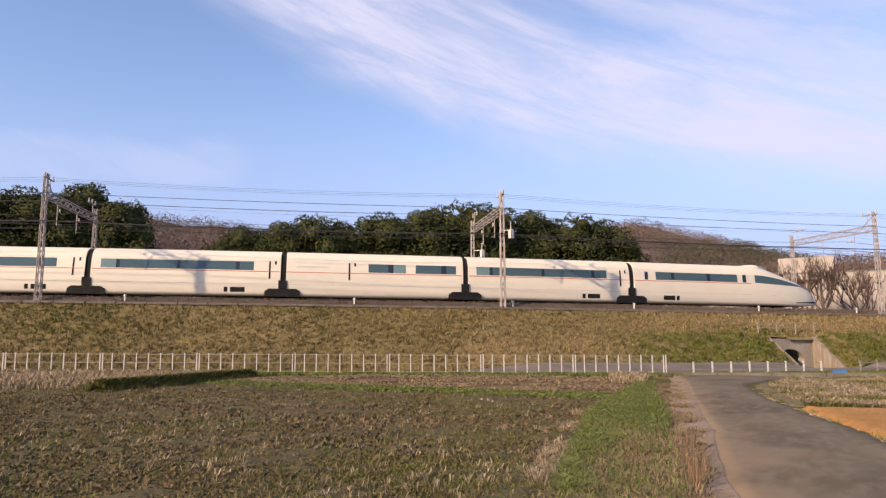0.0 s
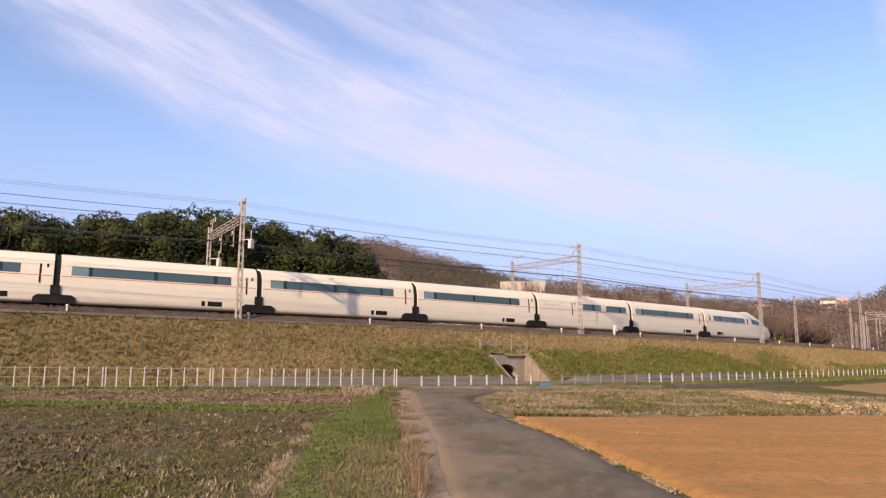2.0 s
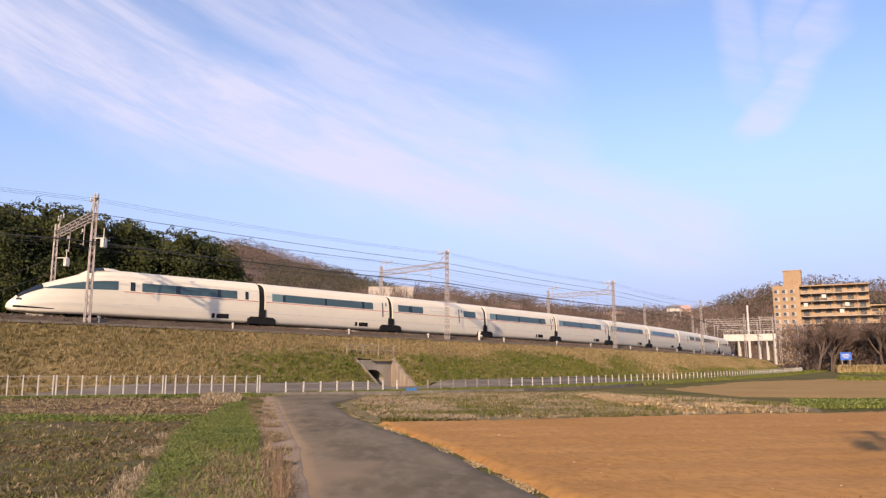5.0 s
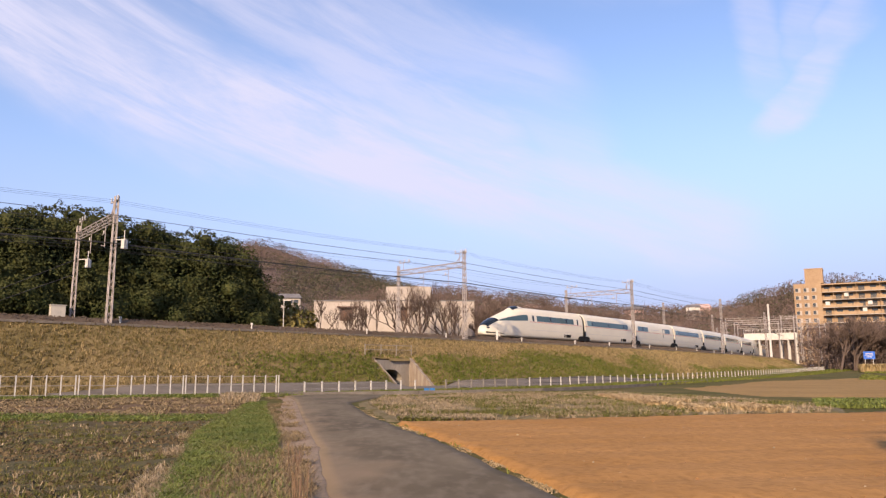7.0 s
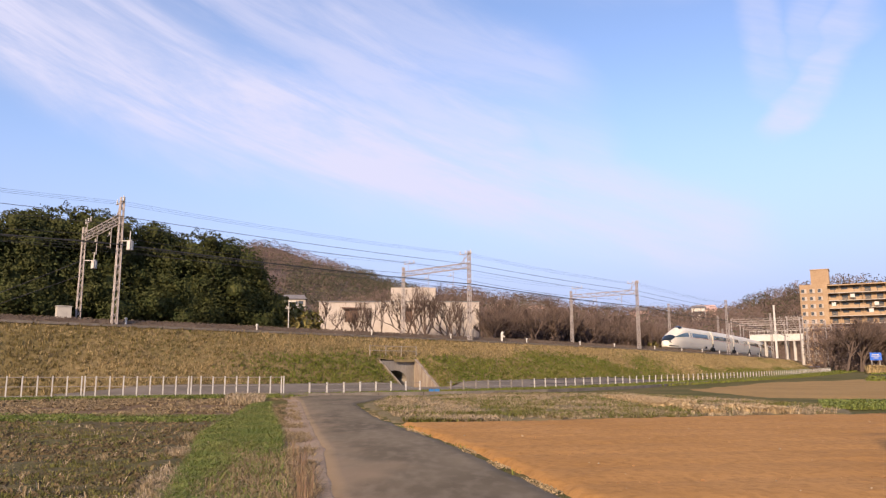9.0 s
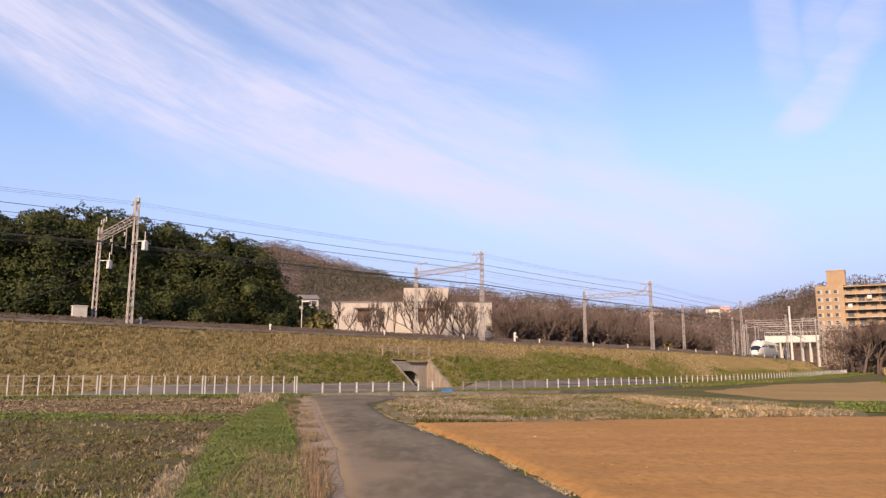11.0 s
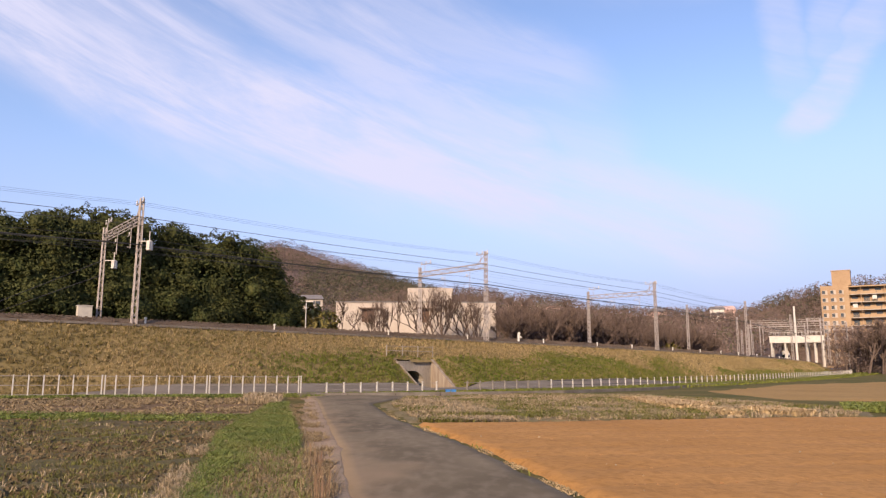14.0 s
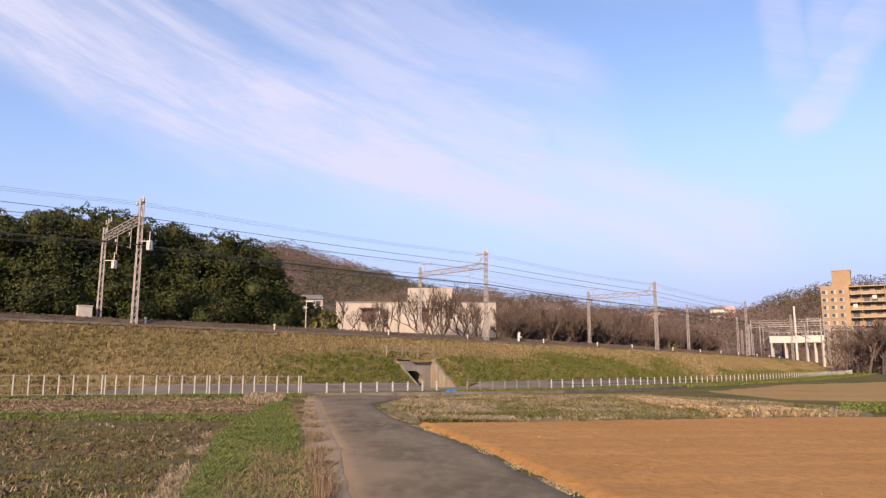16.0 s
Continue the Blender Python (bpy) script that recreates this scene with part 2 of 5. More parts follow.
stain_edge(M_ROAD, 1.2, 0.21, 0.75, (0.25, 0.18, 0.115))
M_DIRT = mat("trodden_dirt", (0.28, 0.19, 0.125), (0.35, 0.25, 0.17), 1.1, 0.95, bump=0.7, fine=14, c2=(0.13, 0.12, 0.05))
M_SLOPE = mat("dry_slope_turf", (0.225, 0.162, 0.07), (0.18, 0.135, 0.055), 0.22, 0.95, bump=0.8, fine=18, c2=(0.09, 0.068, 0.022), dist=0.07)
M_BALLAST = mat("rusty_ballast", (0.11, 0.080, 0.058), (0.145, 0.108, 0.08), 0.8, 0.95, spec=0.1, bump=1.0, fine=16, dist=0.05)
M_CONCRETE = mat("weathered_concrete", (0.36, 0.31, 0.25), (0.26, 0.225, 0.185), 0.9, 0.85, bump=0.25, fine=12, c2=(0.17, 0.145, 0.12), stretch=(1, 1, 0.35))
M_STREAKED = mat("rust_streaked_concrete", (0.34, 0.285, 0.225), (0.22, 0.165, 0.12), 2.2, 0.85, bump=0.25, fine=6, c2=(0.15, 0.105, 0.075), stretch=(1, 1, 0.12))
M_KERB = mat("grey_kerb", (0.15, 0.125, 0.10), (0.21, 0.18, 0.15), 1.5, 0.9, bump=0.3)
M_STEEL = mat("galvanised_steel", (0.40, 0.35, 0.32), (0.30, 0.26, 0.235), 2.5, 0.65, 0.15, fine=9)
M_RUST = mat("rusty_rail", (0.12, 0.06, 0.035), (0.18, 0.10, 0.06), 3, 0.7, 0.3)
M_WIRE = mat("dark_wire", (0.03, 0.03, 0.032), (0.05, 0.05, 0.05), 4, 0.6)
M_POST = mat("white_painted_post", (0.60, 0.56, 0.51), (0.48, 0.45, 0.40), 3, 0.6, fine=8, c2=(0.42, 0.37, 0.3))
M_BARK = mat("grey_brown_bark", (0.10, 0.07, 0.055), (0.15, 0.11, 0.088), 3, 0.95, bump=0.5)
M_LEAF = mat("evergreen_leaf", (0.036, 0.048, 0.014), (0.062, 0.066, 0.020), 0.35, 0.7, island=0.25, fine=6, c2=(0.09, 0.084, 0.028), spec=0.15)


# ---------- the ground ----------
def near_line(x, y):
    i = np.argmin((_x - x) ** 2 + (_y - y) ** 2)
    return _s[i], (x - _x[i]) * math.sin(_a[i]) - (y - _y[i]) * math.cos(_a[i])


def build_ground():
    m = Mesh()
    xs = np.concatenate([[-3000, -1200, -500, -250], np.arange(-150, 201, 6), [260, 340, 500, 900, 3000]])
    ys = np.concatenate([[-3000, -800, -200, -60], np.arange(-30, 301, 6), [360, 500, 900, 3000]])
    m.grid([[(x, y, land(x, y) - 0.03) for x in xs] for y in ys])
    setting("ground", m, M_GROUND, "rough grass land between fields")


def patch(name, outline, material, label, lift=0.0, cell=0.6, relief=0.0, rscale=1.0, ridge=None, crop=None):
    """A field: the inside of an outline, laid on the land with relief of its own."""
    pts = [Vector((x, y)) for x, y in outline]
    x0, x1 = min(p.x for p in pts), max(p.x for p in pts)
    y0, y1 = min(p.y for p in pts), max(p.y for p in pts)
    bm = bmesh.new()
    face = bm.faces.new([bm.verts.new((p.x, p.y, 0)) for p in pts])
    nx, ny = int((x1 - x0) / cell), int((y1 - y0) / cell)
    for k in range(1, nx):
        bmesh.ops.bisect_plane(bm, geom=bm.verts[:] + bm.edges[:] + bm.faces[:], plane_co=(x0 + (x1 - x0) * k / nx, 0, 0), plane_no=(1, 0, 0))
    for k in range(1, ny):
        bmesh.ops.bisect_plane(bm, geom=bm.verts[:] + bm.edges[:] + bm.faces[:], plane_co=(0, y0 + (y1 - y0) * k / ny, 0), plane_no=(0, 1, 0))
    for v in bm.verts:
        x, y = v.co.x, v.co.y
        h = relief * (noise.noise((x * rscale, y * rscale, 3.1)) + 0.5 * noise.noise((x * rscale * 2.7, y * rscale * 2.7, 9.4)))
        if ridge:
            ux, uy, pitch, height = ridge
            q = (x * ux + y * uy + 0.12 * noise.noise((x * 0.3, y * 0.3, 0))) / pitch
            h += height * (0.5 + 0.5 * math.cos(6.2832 * q)) ** 5
        v.co.z = land(x, y) + (lift + h if not v.is_boundary else -0.06)
    me = bpy.data.meshes.new(name)
    bm.to_mesh(me)
    bm.free()
    me.materials.append(material)
    me.shade_smooth()
    return tagged(new(name, me), label, kind="structure")


ROAD_L = [(3.9, -12), (1.2, 0), (-1.2, 9.6), (-2.0, 14.7), (-3.9, 24.6), (-6.0, 35.9), (-7.9, 43.5)]
ROAD_R = [(6.6, -12), (3.9, 0), (1.6, 9.6), (0.7, 14.8), (-1.7, 24.7), (-3.3, 34.5), (-2.6, 39.0), (-1.2, 43.5)]


def edge_x(edge, y):
    return float(np.interp(y, [p[1] for p in edge], [p[0] for p in edge]))


def build_road():
    m = Mesh()
    rows = []
    for y in np.arange(-12, 43.6, 0.5):
        a, b = edge_x(ROAD_L, y), edge_x(ROAD_R, y)
        wob = 0.10 * noise.noise((y * 0.9, 0, 5)), 0.12 * noise.noise((y * 0.8, 4, 5)) + 0.06 * noise.noise((y * 3, 4, 5))
        rows.append([(a + wob[0], y, land(a, y) - 0.02)] + [(a + wob[0] + (b + wob[1] - a - wob[0]) * u, y, land(a, y) + 0.03 + 0.04 * math.sin(3.14159 * u)) for u in (0, 0.1, 0.3, 0.5, 0.7, 0.9, 1)] + [(b + wob[1] + 0.05, y, land(b, y) - 0.02)])
    m.grid(rows)
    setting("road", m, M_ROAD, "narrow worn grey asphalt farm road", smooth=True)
    v = Mesh()
    rows = []
    for y in np.arange(2, 41, 0.5):
        a = edge_x(ROAD_L, y)
        w = 1.0 + 0.35 * noise.noise((y * 0.5, 9, 1)) - 0.012 * y
        over = 0.10 * noise.noise((y * 0.9, 0, 5)) + 0.04
        b = edge_x(ROAD_R, y)
        row = [(a - w * (1 - u), y, land(a, y) + 0.012 + 0.03 * u + 0.03 * noise.noise((y * 2, u * 4, 2.4)) * (1 - u)) for u in (0, 0.25, 0.5, 0.75, 1)]
        row += [(a + over * u, y, land(a, y) + 0.038 + 0.05 * math.sin(3.14159 * max(0, over * u) / (b - a)) - 0.012 * (u == 1)) for u in (0.5, 1)]
        rows.append(row)
    v.grid(rows)
    setting("verge", v, M_DIRT, "trodden pinkish dirt beside the road", smooth=True)


build_ground()
build_road()
patch("field_of_stubbly_earth", [(-60, -5), (-60, 15.5), (-27, 15.9), (-22.4, 18.2), (-23.6, 23.6), (-13.8, 23.6), (-6.2, 23.2), (-5.3, 18), (-4.0, 13), (-3.0, 9), (-1.5, 3), (-1, -5)], M_TILTH, "dark earth field strewn with old stubble", 0.02, 0.4, 0.11, 1.6)
patch("field_of_litter", [(-24, 24.6), (-5.6, 24.3), (-7.6, 33), (-9.0, 38.8), (-20, 34.5), (-26, 31.5), (-25.2, 28)], M_LITTER, "brown earth strip strewn with straw", 0.02, 0.5, 0.06, 1.5)
patch("field_of_soil", [(4.1, 0), (1.85, 9.6), (0.92, 14.8), (-0.8, 22), (3.7, 22.9), (9, 24.2), (15.0, 25.6), (40, 31), (70, 30), (70, -5), (5.4, -5)], M_SOIL, "freshly ploughed orange-brown soil with shallow furrows", 0.06, 0.25, 0.03, 2.4, (-0.1, 0.995, 1.7, -0.035))
patch("field_of_stubble", [(-0.95, 22.4), (3.6, 23.3), (9, 24.6), (15, 26), (17.5, 31), (16, 39), (12, 47.5), (5, 46.5), (-1.6, 43), (-2.3, 39), (-3.0, 34)], M_STUBBLE, "pale stubble and weeds", 0.02, 0.5, 0.06, 1.5)
patch("field_beyond", [(18, 40), (30, 37.5), (60, 41), (110, 70), (120, 112), (62, 94), (34, 75), (19, 55)], M_FALLOW, "brown soil field beyond the stubble", 0.03, 2.0, 0.03, 0.6)
patch("dry_grass_strip", [(-60, 16), (-27.5, 16.4), (-23.2, 19), (-25.2, 27.5), (-29, 33), (-44, 24.5), (-60, 17.5)], M_DRY, "strip of bleached dry grass", 0.05, 0.7, 0.07, 0.9)
patch("straw_strip", [(9.6, 30.2), (11.8, 30.0), (11.9, 33.0), (10.9, 37), (9.6, 39.5), (8.7, 39.5), (9.4, 35)], M_DRY, "strip of bleached straw", 0.08, 0.5, 0.05, 1.2)


# ---------- embankment, ballast, track ----------
NOTCH_TOP, NOTCH_FOOT = (8.0, -11.9, -8.1), (12.2, -12.3, -8.9)   # offset, from, to


def notch(d):
    u = (d - NOTCH_TOP[0]) / (NOTCH_FOOT[0] - NOTCH_TOP[0])
    return NOTCH_TOP[1] + u * (NOTCH_FOOT[1] - NOTCH_TOP[1]), NOTCH_TOP[2] + u * (NOTCH_FOOT[2] - NOTCH_TOP[2])


def slope_point(s, k):
    """k: 0 at the shoulder, 1 at the foot."""
    d = 4.6 + (toe(s) + 0.3 - 4.6) * k
    p = track(s, d)
    top = p.z - 0.95
    z = top + (land(p.x, p.y) - 0.05 + foot_rise(s) - top) * k
    z += 0.16 * noise.noise((s * 0.22, k * 3, 1.0)) * math.sin(3.1416 * k) + 0.10 * noise.noise((s * 0.9, k * 9, 6.0)) * min(1, 4 * k * (1 - k) + 0.15)
    return Vector((p.x, p.y, z)), d


def build_embankment():
    ss = list(np.arange(-160, -20, 1.5)) + list(np.arange(-20, -2, 0.3)) + list(np.arange(-2, 150, 1.5)) + list(np.arange(150, 402, 6))
    ks = np.linspace(0, 1, 25)
    verts, ds = [], []
    for s in ss:
        for k in ks:
            p, d = slope_point(s, k)
            verts.append(p)
            ds.append(d)
    n, faces = len(ks), []
    for i in range(len(ss) - 1):
        for j in range(n - 1):
            d, s = (ds[i * n + j] + ds[i * n + j + 1]) / 2, (ss[i] + ss[i + 1]) / 2
            if d > NOTCH_TOP[0]:
                lo, hi = notch(d)
                if lo < s < hi:
                    continue
            faces.append((i * n + j, i * n + j + 1, (i + 1) * n + j + 1, (i + 1) * n + j))
    m = Mesh().add(verts, faces)
    setting("embankment", m, M_SLOPE, "long railway embankment in dry winter grass", smooth=True)
    # crest and far side
    c = Mesh()
    prof = [(4.6, -0.95), (3.6, -0.80), (-7.6, -0.72), (-9.5, -1.0), (-16, -3.4), (-60, -3.6)]
    c.grid([[track(s, d, u) for d, u in prof] for s in np.arange(-160, 401, 3)])
    setting("embankment_crest", c, M_BALLAST, "gritty crest of the embankment")
    b = Mesh()
    prof = [(3.3, -0.84), (2.5, -0.45), (1.95, -0.36), (1.6, -0.40), (-1.5, -0.40), (-2.3, -0.17), (-5.3, -0.17), (-6.2, -0.5), (-6.9, -0.75)]
    b.grid([[track(s, d + 0.05 * noise.noise((s * 1.3, d, 0)), u + 0.03 * noise.noise((s * 2, d * 3, 4))) for d, u in prof] for s in np.arange(-160, 401, 1.5)])
    setting("ballast", b, M_BALLAST, "brown crushed-stone track ballast")
    # shoulder edging of concrete, seen as a pale line with dark gaps
    k = Mesh()
    for s in np.arange(-150, 140, 2.0):
        up = -0.90 + 0.03 * noise.noise((s, 1, 1))
        a, e = track(s, 4.7, up), track(s + 1.9, 4.7, up)
        k.bar(a, e, 0.2, 0.16)
    setting("edging", k, M_KERB, "low concrete cable trough along the shoulder")
    for name, d, lift in (("rail", 0.53, 0), ("rail", -0.53, 0), ("rail", FAR + 0.53, FAR_UP), ("rail", FAR - 0.53, FAR_UP)):
        r = Mesh()
        r.grid([[track(s, d + o, u + lift) for o, u in ((-0.03, -0.45), (-0.03, -0.3), (0.03, -0.3), (0.03, -0.45))] for s in np.arange(-160, 401, 3)])
        setting(name, r, M_RUST, "worn steel running rail")


build_embankment()


def build_sleepers():
    m = Mesh()
    for s in np.arange(-90, 140, 0.75):
        for d, lift in ((0.0, 0.0), (FAR, FAR_UP)):
            a = math.radians(turn(s))
            m.box(track(s, d, -0.44 + lift), (0.22, 2.0, 0.12), Matrix.Rotation(a, 3, "Z"))
    tagged(part("sleepers", m, M_KERB), "row of concrete sleepers in the ballast", kind="stuff")


build_sleepers()


# ---------- overhead line ----------
def lattice_post(m, s, d, foot, top, w=0.36):
    """A tapered square lattice mast: four legs and zigzag braces."""
    r = Matrix.Rotation(math.radians(turn(s)), 3, "Z")
    base, head = track(s, d, foot), track(s, d, top)
    cor = [(-1, -1), (1, -1), (1, 1), (-1, 1)]

    def at(k, u):
        h = w * (1 - 0.35 * u) / 2
        return base.lerp(head, u) + r @ Vector((cor[k][0] * h, cor[k][1] * h, 0))
    for k in range(4):
        m.bar(at(k, 0), at(k, 1), 0.062)
    n = int((top - foot) / 0.55)
    for i in range(n):
        for k in range(4):
            a, b = (k, (k + 1) % 4) if i % 2 else ((k + 1) % 4, k)
            m.bar(at(a, i / n), at(b, (i + 1) / n), 0.04)
    return m


def insulator(m, p, h=0.35):
    for i in range(3):
        m.tube(p + Vector((0, 0, h * i / 3)), p + Vector((0, 0, h * (i + 0.8) / 3)), 0.07, 0.045, 6)


def gantry(s, near=3.2, far=-7.0, low=-0.9, top_near=8.3, top_far=8.15, rich=False):
    g = thing("catenary_gantry", "steel lattice portal carrying the overhead wires over both tracks", "catenary mast", "overhead line portals")
    part("post", lattice_post(Mesh(), s, near, low, top_near, 0.34), M_STEEL, g)
    part("post", lattice_post(Mesh(), s, far, low, top_far - 0.5, 0.32), M_STEEL, g)
    b = Mesh()
    r = Matrix.Rotation(math.radians(turn(s)), 3, "Z")
    z0, z1 = 6.55, 7.05
    n = 14
    for o in (-0.16, 0.16):
        q = r @ Vector((o, 0, 0))
        for z in (z0, z1):
            b.bar(track(s, near, z) + q, track(s, far, z) + q, 0.06)
        for i in range(n):
            da, db = near + (far - near) * i / n, near + (far - near) * (i + 1) / n
            za, zb = (z0, z1) if i % 2 else (z1, z0)
            b.bar(track(s, da, za) + q, track(s, db, zb) + q, 0.04)
    b.bar(track(s, near - 1.3, z1), track(s, near - 0.1, top_near - 0.4), 0.06)
    b.bar(track(s, near - 0.75, z1 + 0.05), track(s, near - 0.75, 7.6), 0.05)
    part("beam", b, M_STEEL, g)
    for d, z in ((near - 0.5, 8.0), (far + 1.0, 7.9)):
        a = Mesh()
        a.bar(track(s, d - 0.9, z), track(s, d + 0.9, z), 0.07)
        a.bar(track(s, d - 0.2, z), track(s, d - 0.2, z1), 0.05)
        arm = part("crossarm", a, M_STEEL, g)
        for o in (-0.75, 0.0, 0.75):
            ins = Mesh()
            insulator(ins, track(s, d + o, z + 0.03))
            part("insulator", ins, M_POST, arm, "white ribbed insulator")
    for d in (0.0, -3.8):
        h = Mesh()
        h.bar(track(s, d + 0.9, z0), track(s, d + 0.9, 4.9), 0.05)
        h.bar(track(s, d + 0.9, 5.0), track(s, d - 0.1, 5.15), 0.04)
        h.bar(track(s, d + 0.9, 6.0), track(s, d, 5.9), 0.04)
        arm = part("drop_arm", h, M_STEEL, g)
        ins = Mesh()
        insulator(ins, track(s, d + 0.45, 5.97), 0.25)
        part("insulator", ins, M_POST, arm, "white ribbed insulator")
    if rich:
        for d, z in ((near + 0.75, 4.45), (far + 1.7, 4.1)):
            x = Mesh()
            p = track(s + 0.5, d, z)
            x.tube(p, p + Vector((0, 0, 0.62)), 0.23, 0.23, 10)
            x.tube(p + Vector((0, 0, 0.62)), p + Vector((0, 0, 0.72)), 0.16, 0.1, 8)
            x.bar(track(s + 0.5, d, z + 0.66), track(s, d - 0.8, z + 0.7), 0.06)
            x.bar(track(s + 0.4, d + 0.25, z), track(s + 0.4, d + 0.25, z + 1.3), 0.05)
            part("transformer", x, M_POST, g, "white cylindrical transformer can")
        w = Mesh()
        for k in (0, 1.2):
            w.tube(track(s, far, 4.9 - k), track(s - 11 + k, far - 3.5, -0.9), 0.03, 0.03, 4)
        part("guy_wire", w, M_WIRE, g)
    return g


MASTS = [-97.0, -63.7, -30.85, 2.95, 36.0]
for k, s in enumerate(MASTS):
    gantry(s, rich=(s == -30.85))
for s, d in ((70.1, 3.2), (71.0, -7.0), (103.0, 3.4), (104.0, -7.2)):
    tagged(part("line_mast", lattice_post(Mesh(), s, d, -0.9, 8.4, 0.36), M_STEEL), "slim steel lattice mast beside the track", "catenary mast", "single line masts")


def wire(d, up, sag, r, name, label):
    c = Mesh()
    spots = [-140] + MASTS + [70, 103, 136, 170, 204, 238]
    pts = []
    for a, b in zip(spots, spots[1:]):
        for i in range(6):
            u = i / 6
            pts.append(track(a + (b - a) * u, d, up - sag * 4 * u * (1 - u)))
    c.grid([[p + Vector((math.cos(k) * r * 0.7, math.cos(k) * -r * 0.7, math.sin(k) * r)) for k in (0.785, 2.356, 3.927, 5.498)] for p in pts], close=True)
    tagged(part(name, c, M_WIRE), label, "cable", "overhead wires")


for d, up, sag, r in ((0, 5.15, 0.0, 0.016), (0, 6.0, 0.5, 0.018), (-3.8, 5.35, 0.0, 0.016), (-3.8, 6.1, 0.5, 0.018), (3.9, 7.85, 0.35, 0.008), (3.3, 7.85, 0.35, 0.008), (2.5, 7.9, 0.35, 0.008),
                      (-5.3, 8.0, 0.4, 0.008), (-6.8, 8.0, 0.4, 0.008), (3.5, 4.85, 0.22, 0.05), (3.5, 6.85, 0.2, 0.022), (3.5, 6.25, 0.2, 0.02), (-7.4, 6.2, 0.4, 0.018)):
    wire(d, up, sag, r, "overhead_wire", "thin dark overhead wire strung between portals")
# ---------- the express train ----------
def gloss(name, c, rough, spec=0.5, var=0.06, coat=0.0):
    m = mat(name, c, tuple(x * (1 - var) for x in c), 0.6, rough, fine=5, c2=tuple(x * (1 - 2 * var) for x in c), spec=spec, stretch=(0.4, 1, 1))
    m.node_tree.nodes["Principled BSDF"].inputs["Coat Weight"].default_value = coat
    return m


M_BODY = gloss("silky_white_paint", (0.77, 0.69, 0.545), 0.5, coat=0.05)
M_PANE = gloss("tinted_glass", (0.06, 0.10, 0.105), 0.08, 0.6)
M_CURTAIN = gloss("curtained_tinted_glass", (0.15, 0.23, 0.22), 0.1, 0.6)
M_PANE_DARK = gloss("dark_pillar_glass", (0.02, 0.025, 0.03), 0.1, 0.6)
M_LINE = gloss("vermilion_line", (0.55, 0.10, 0.05), 0.4)
M_GREYLINE = gloss("grey_line", (0.56, 0.53, 0.49), 0.4)
M_BLACK = mat("sooty_black", (0.012, 0.012, 0.012), (0.02, 0.018, 0.017), 2, 0.8)
M_LETTER = gloss("pale_grey_lettering", (0.60, 0.57, 0.53), 0.5)

CAR, NOSE_CAR, HALF = 13.9, 18.3, 1.43
PROFILE = [(0.0, 0.90), (0.06, 0.955), (0.18, 0.985), (0.36, 1.0), (0.52, 0.985), (0.64, 0.955), (0.74, 0.915), (0.82, 0.85), (0.88, 0.76), (0.935, 0.6), (0.975, 0.36), (1.0, 0.0)]
FLOOR, ROOF = 0.26, 3.70


def nose_shape(x):
    """Bottom, top and width of the body x metres from the inner end of an end car."""
    top = float(np.interp(x, [0, 11.8, 12.5, 13.5, 15.0, 16.0, 16.8, 17.4, 17.87, 18.2, 18.3], [ROOF, ROOF, 3.64, 3.33, 2.78, 2.42, 2.08, 1.70, 1.28, 0.95, 0.75]))
    wid = float(np.interp(x, [0, 12.0, 14.0, 15.5, 16.8, 17.6, 18.05, 18.2, 18.3], [1, 1, 0.965, 0.88, 0.74, 0.56, 0.38, 0.25, 0.1]))
    low = float(np.interp(x, [0, 16.5, 18.0, 18.3], [FLOOR, FLOOR, 0.36, 0.55]))
    return low, top, wid


def mid_shape(x):
    return FLOOR, ROOF, 1.0


def prof(h):
    return float(np.interp(h, [a for a, _ in PROFILE], [b for _, b in PROFILE]))


def skin(shape, x, h, side, out=0.0):
    low, top, wid = shape(x)
    y = HALF * prof(h) * wid
    return Vector((x, side * (y + out), low + (top - low) * h + (out * 0.6 if h > 0.8 else 0)))


def body(shape, length, gap=0.24):
    m = Mesh()
    xs = list(np.linspace(gap, length - gap, 12)) if length < 15 else [gap, 3, 6, 9, 11, 11.8, 12.2, 12.6, 13.2, 13.8, 14.4, 15, 15.6, 16.1, 16.6, 17, 17.4, 17.7, 17.95, 18.12, 18.23, 18.3]
    hs = [h for h, _ in PROFILE]
    rows = []
    for x in xs:
        rows.append([skin(shape, x, h, -1) for h in hs] + [skin(shape, x, h, 1) for h in reversed(hs[:-1])])
    m.grid(rows, close=True)
    n = len(rows[0])
    m.add(rows[0], [tuple(range(n))])
    m.add(rows[-1], [tuple(range(n - 1, -1, -1))])
    return m


def decal(shape, x0, x1, z0, z1, side, out=0.006, nx=2, nz=3, taper=None):
    """A thin panel that follows the body's side between two heights above the rail."""
    m, rows = Mesh(), []
    for i in range(nx + 1):
        x = x0 + (x1 - x0) * i / nx
        low, top, _ = shape(x)
        a, b = (z0, z1) if taper is None else taper(i / nx)
        rows.append([skin(shape, x, (a + (b - a) * j / nz - low) / (top - low), side, out) for j in range(nz + 1)])
    m.grid(rows if side < 0 else [list(reversed(r)) for r in rows])
    return m


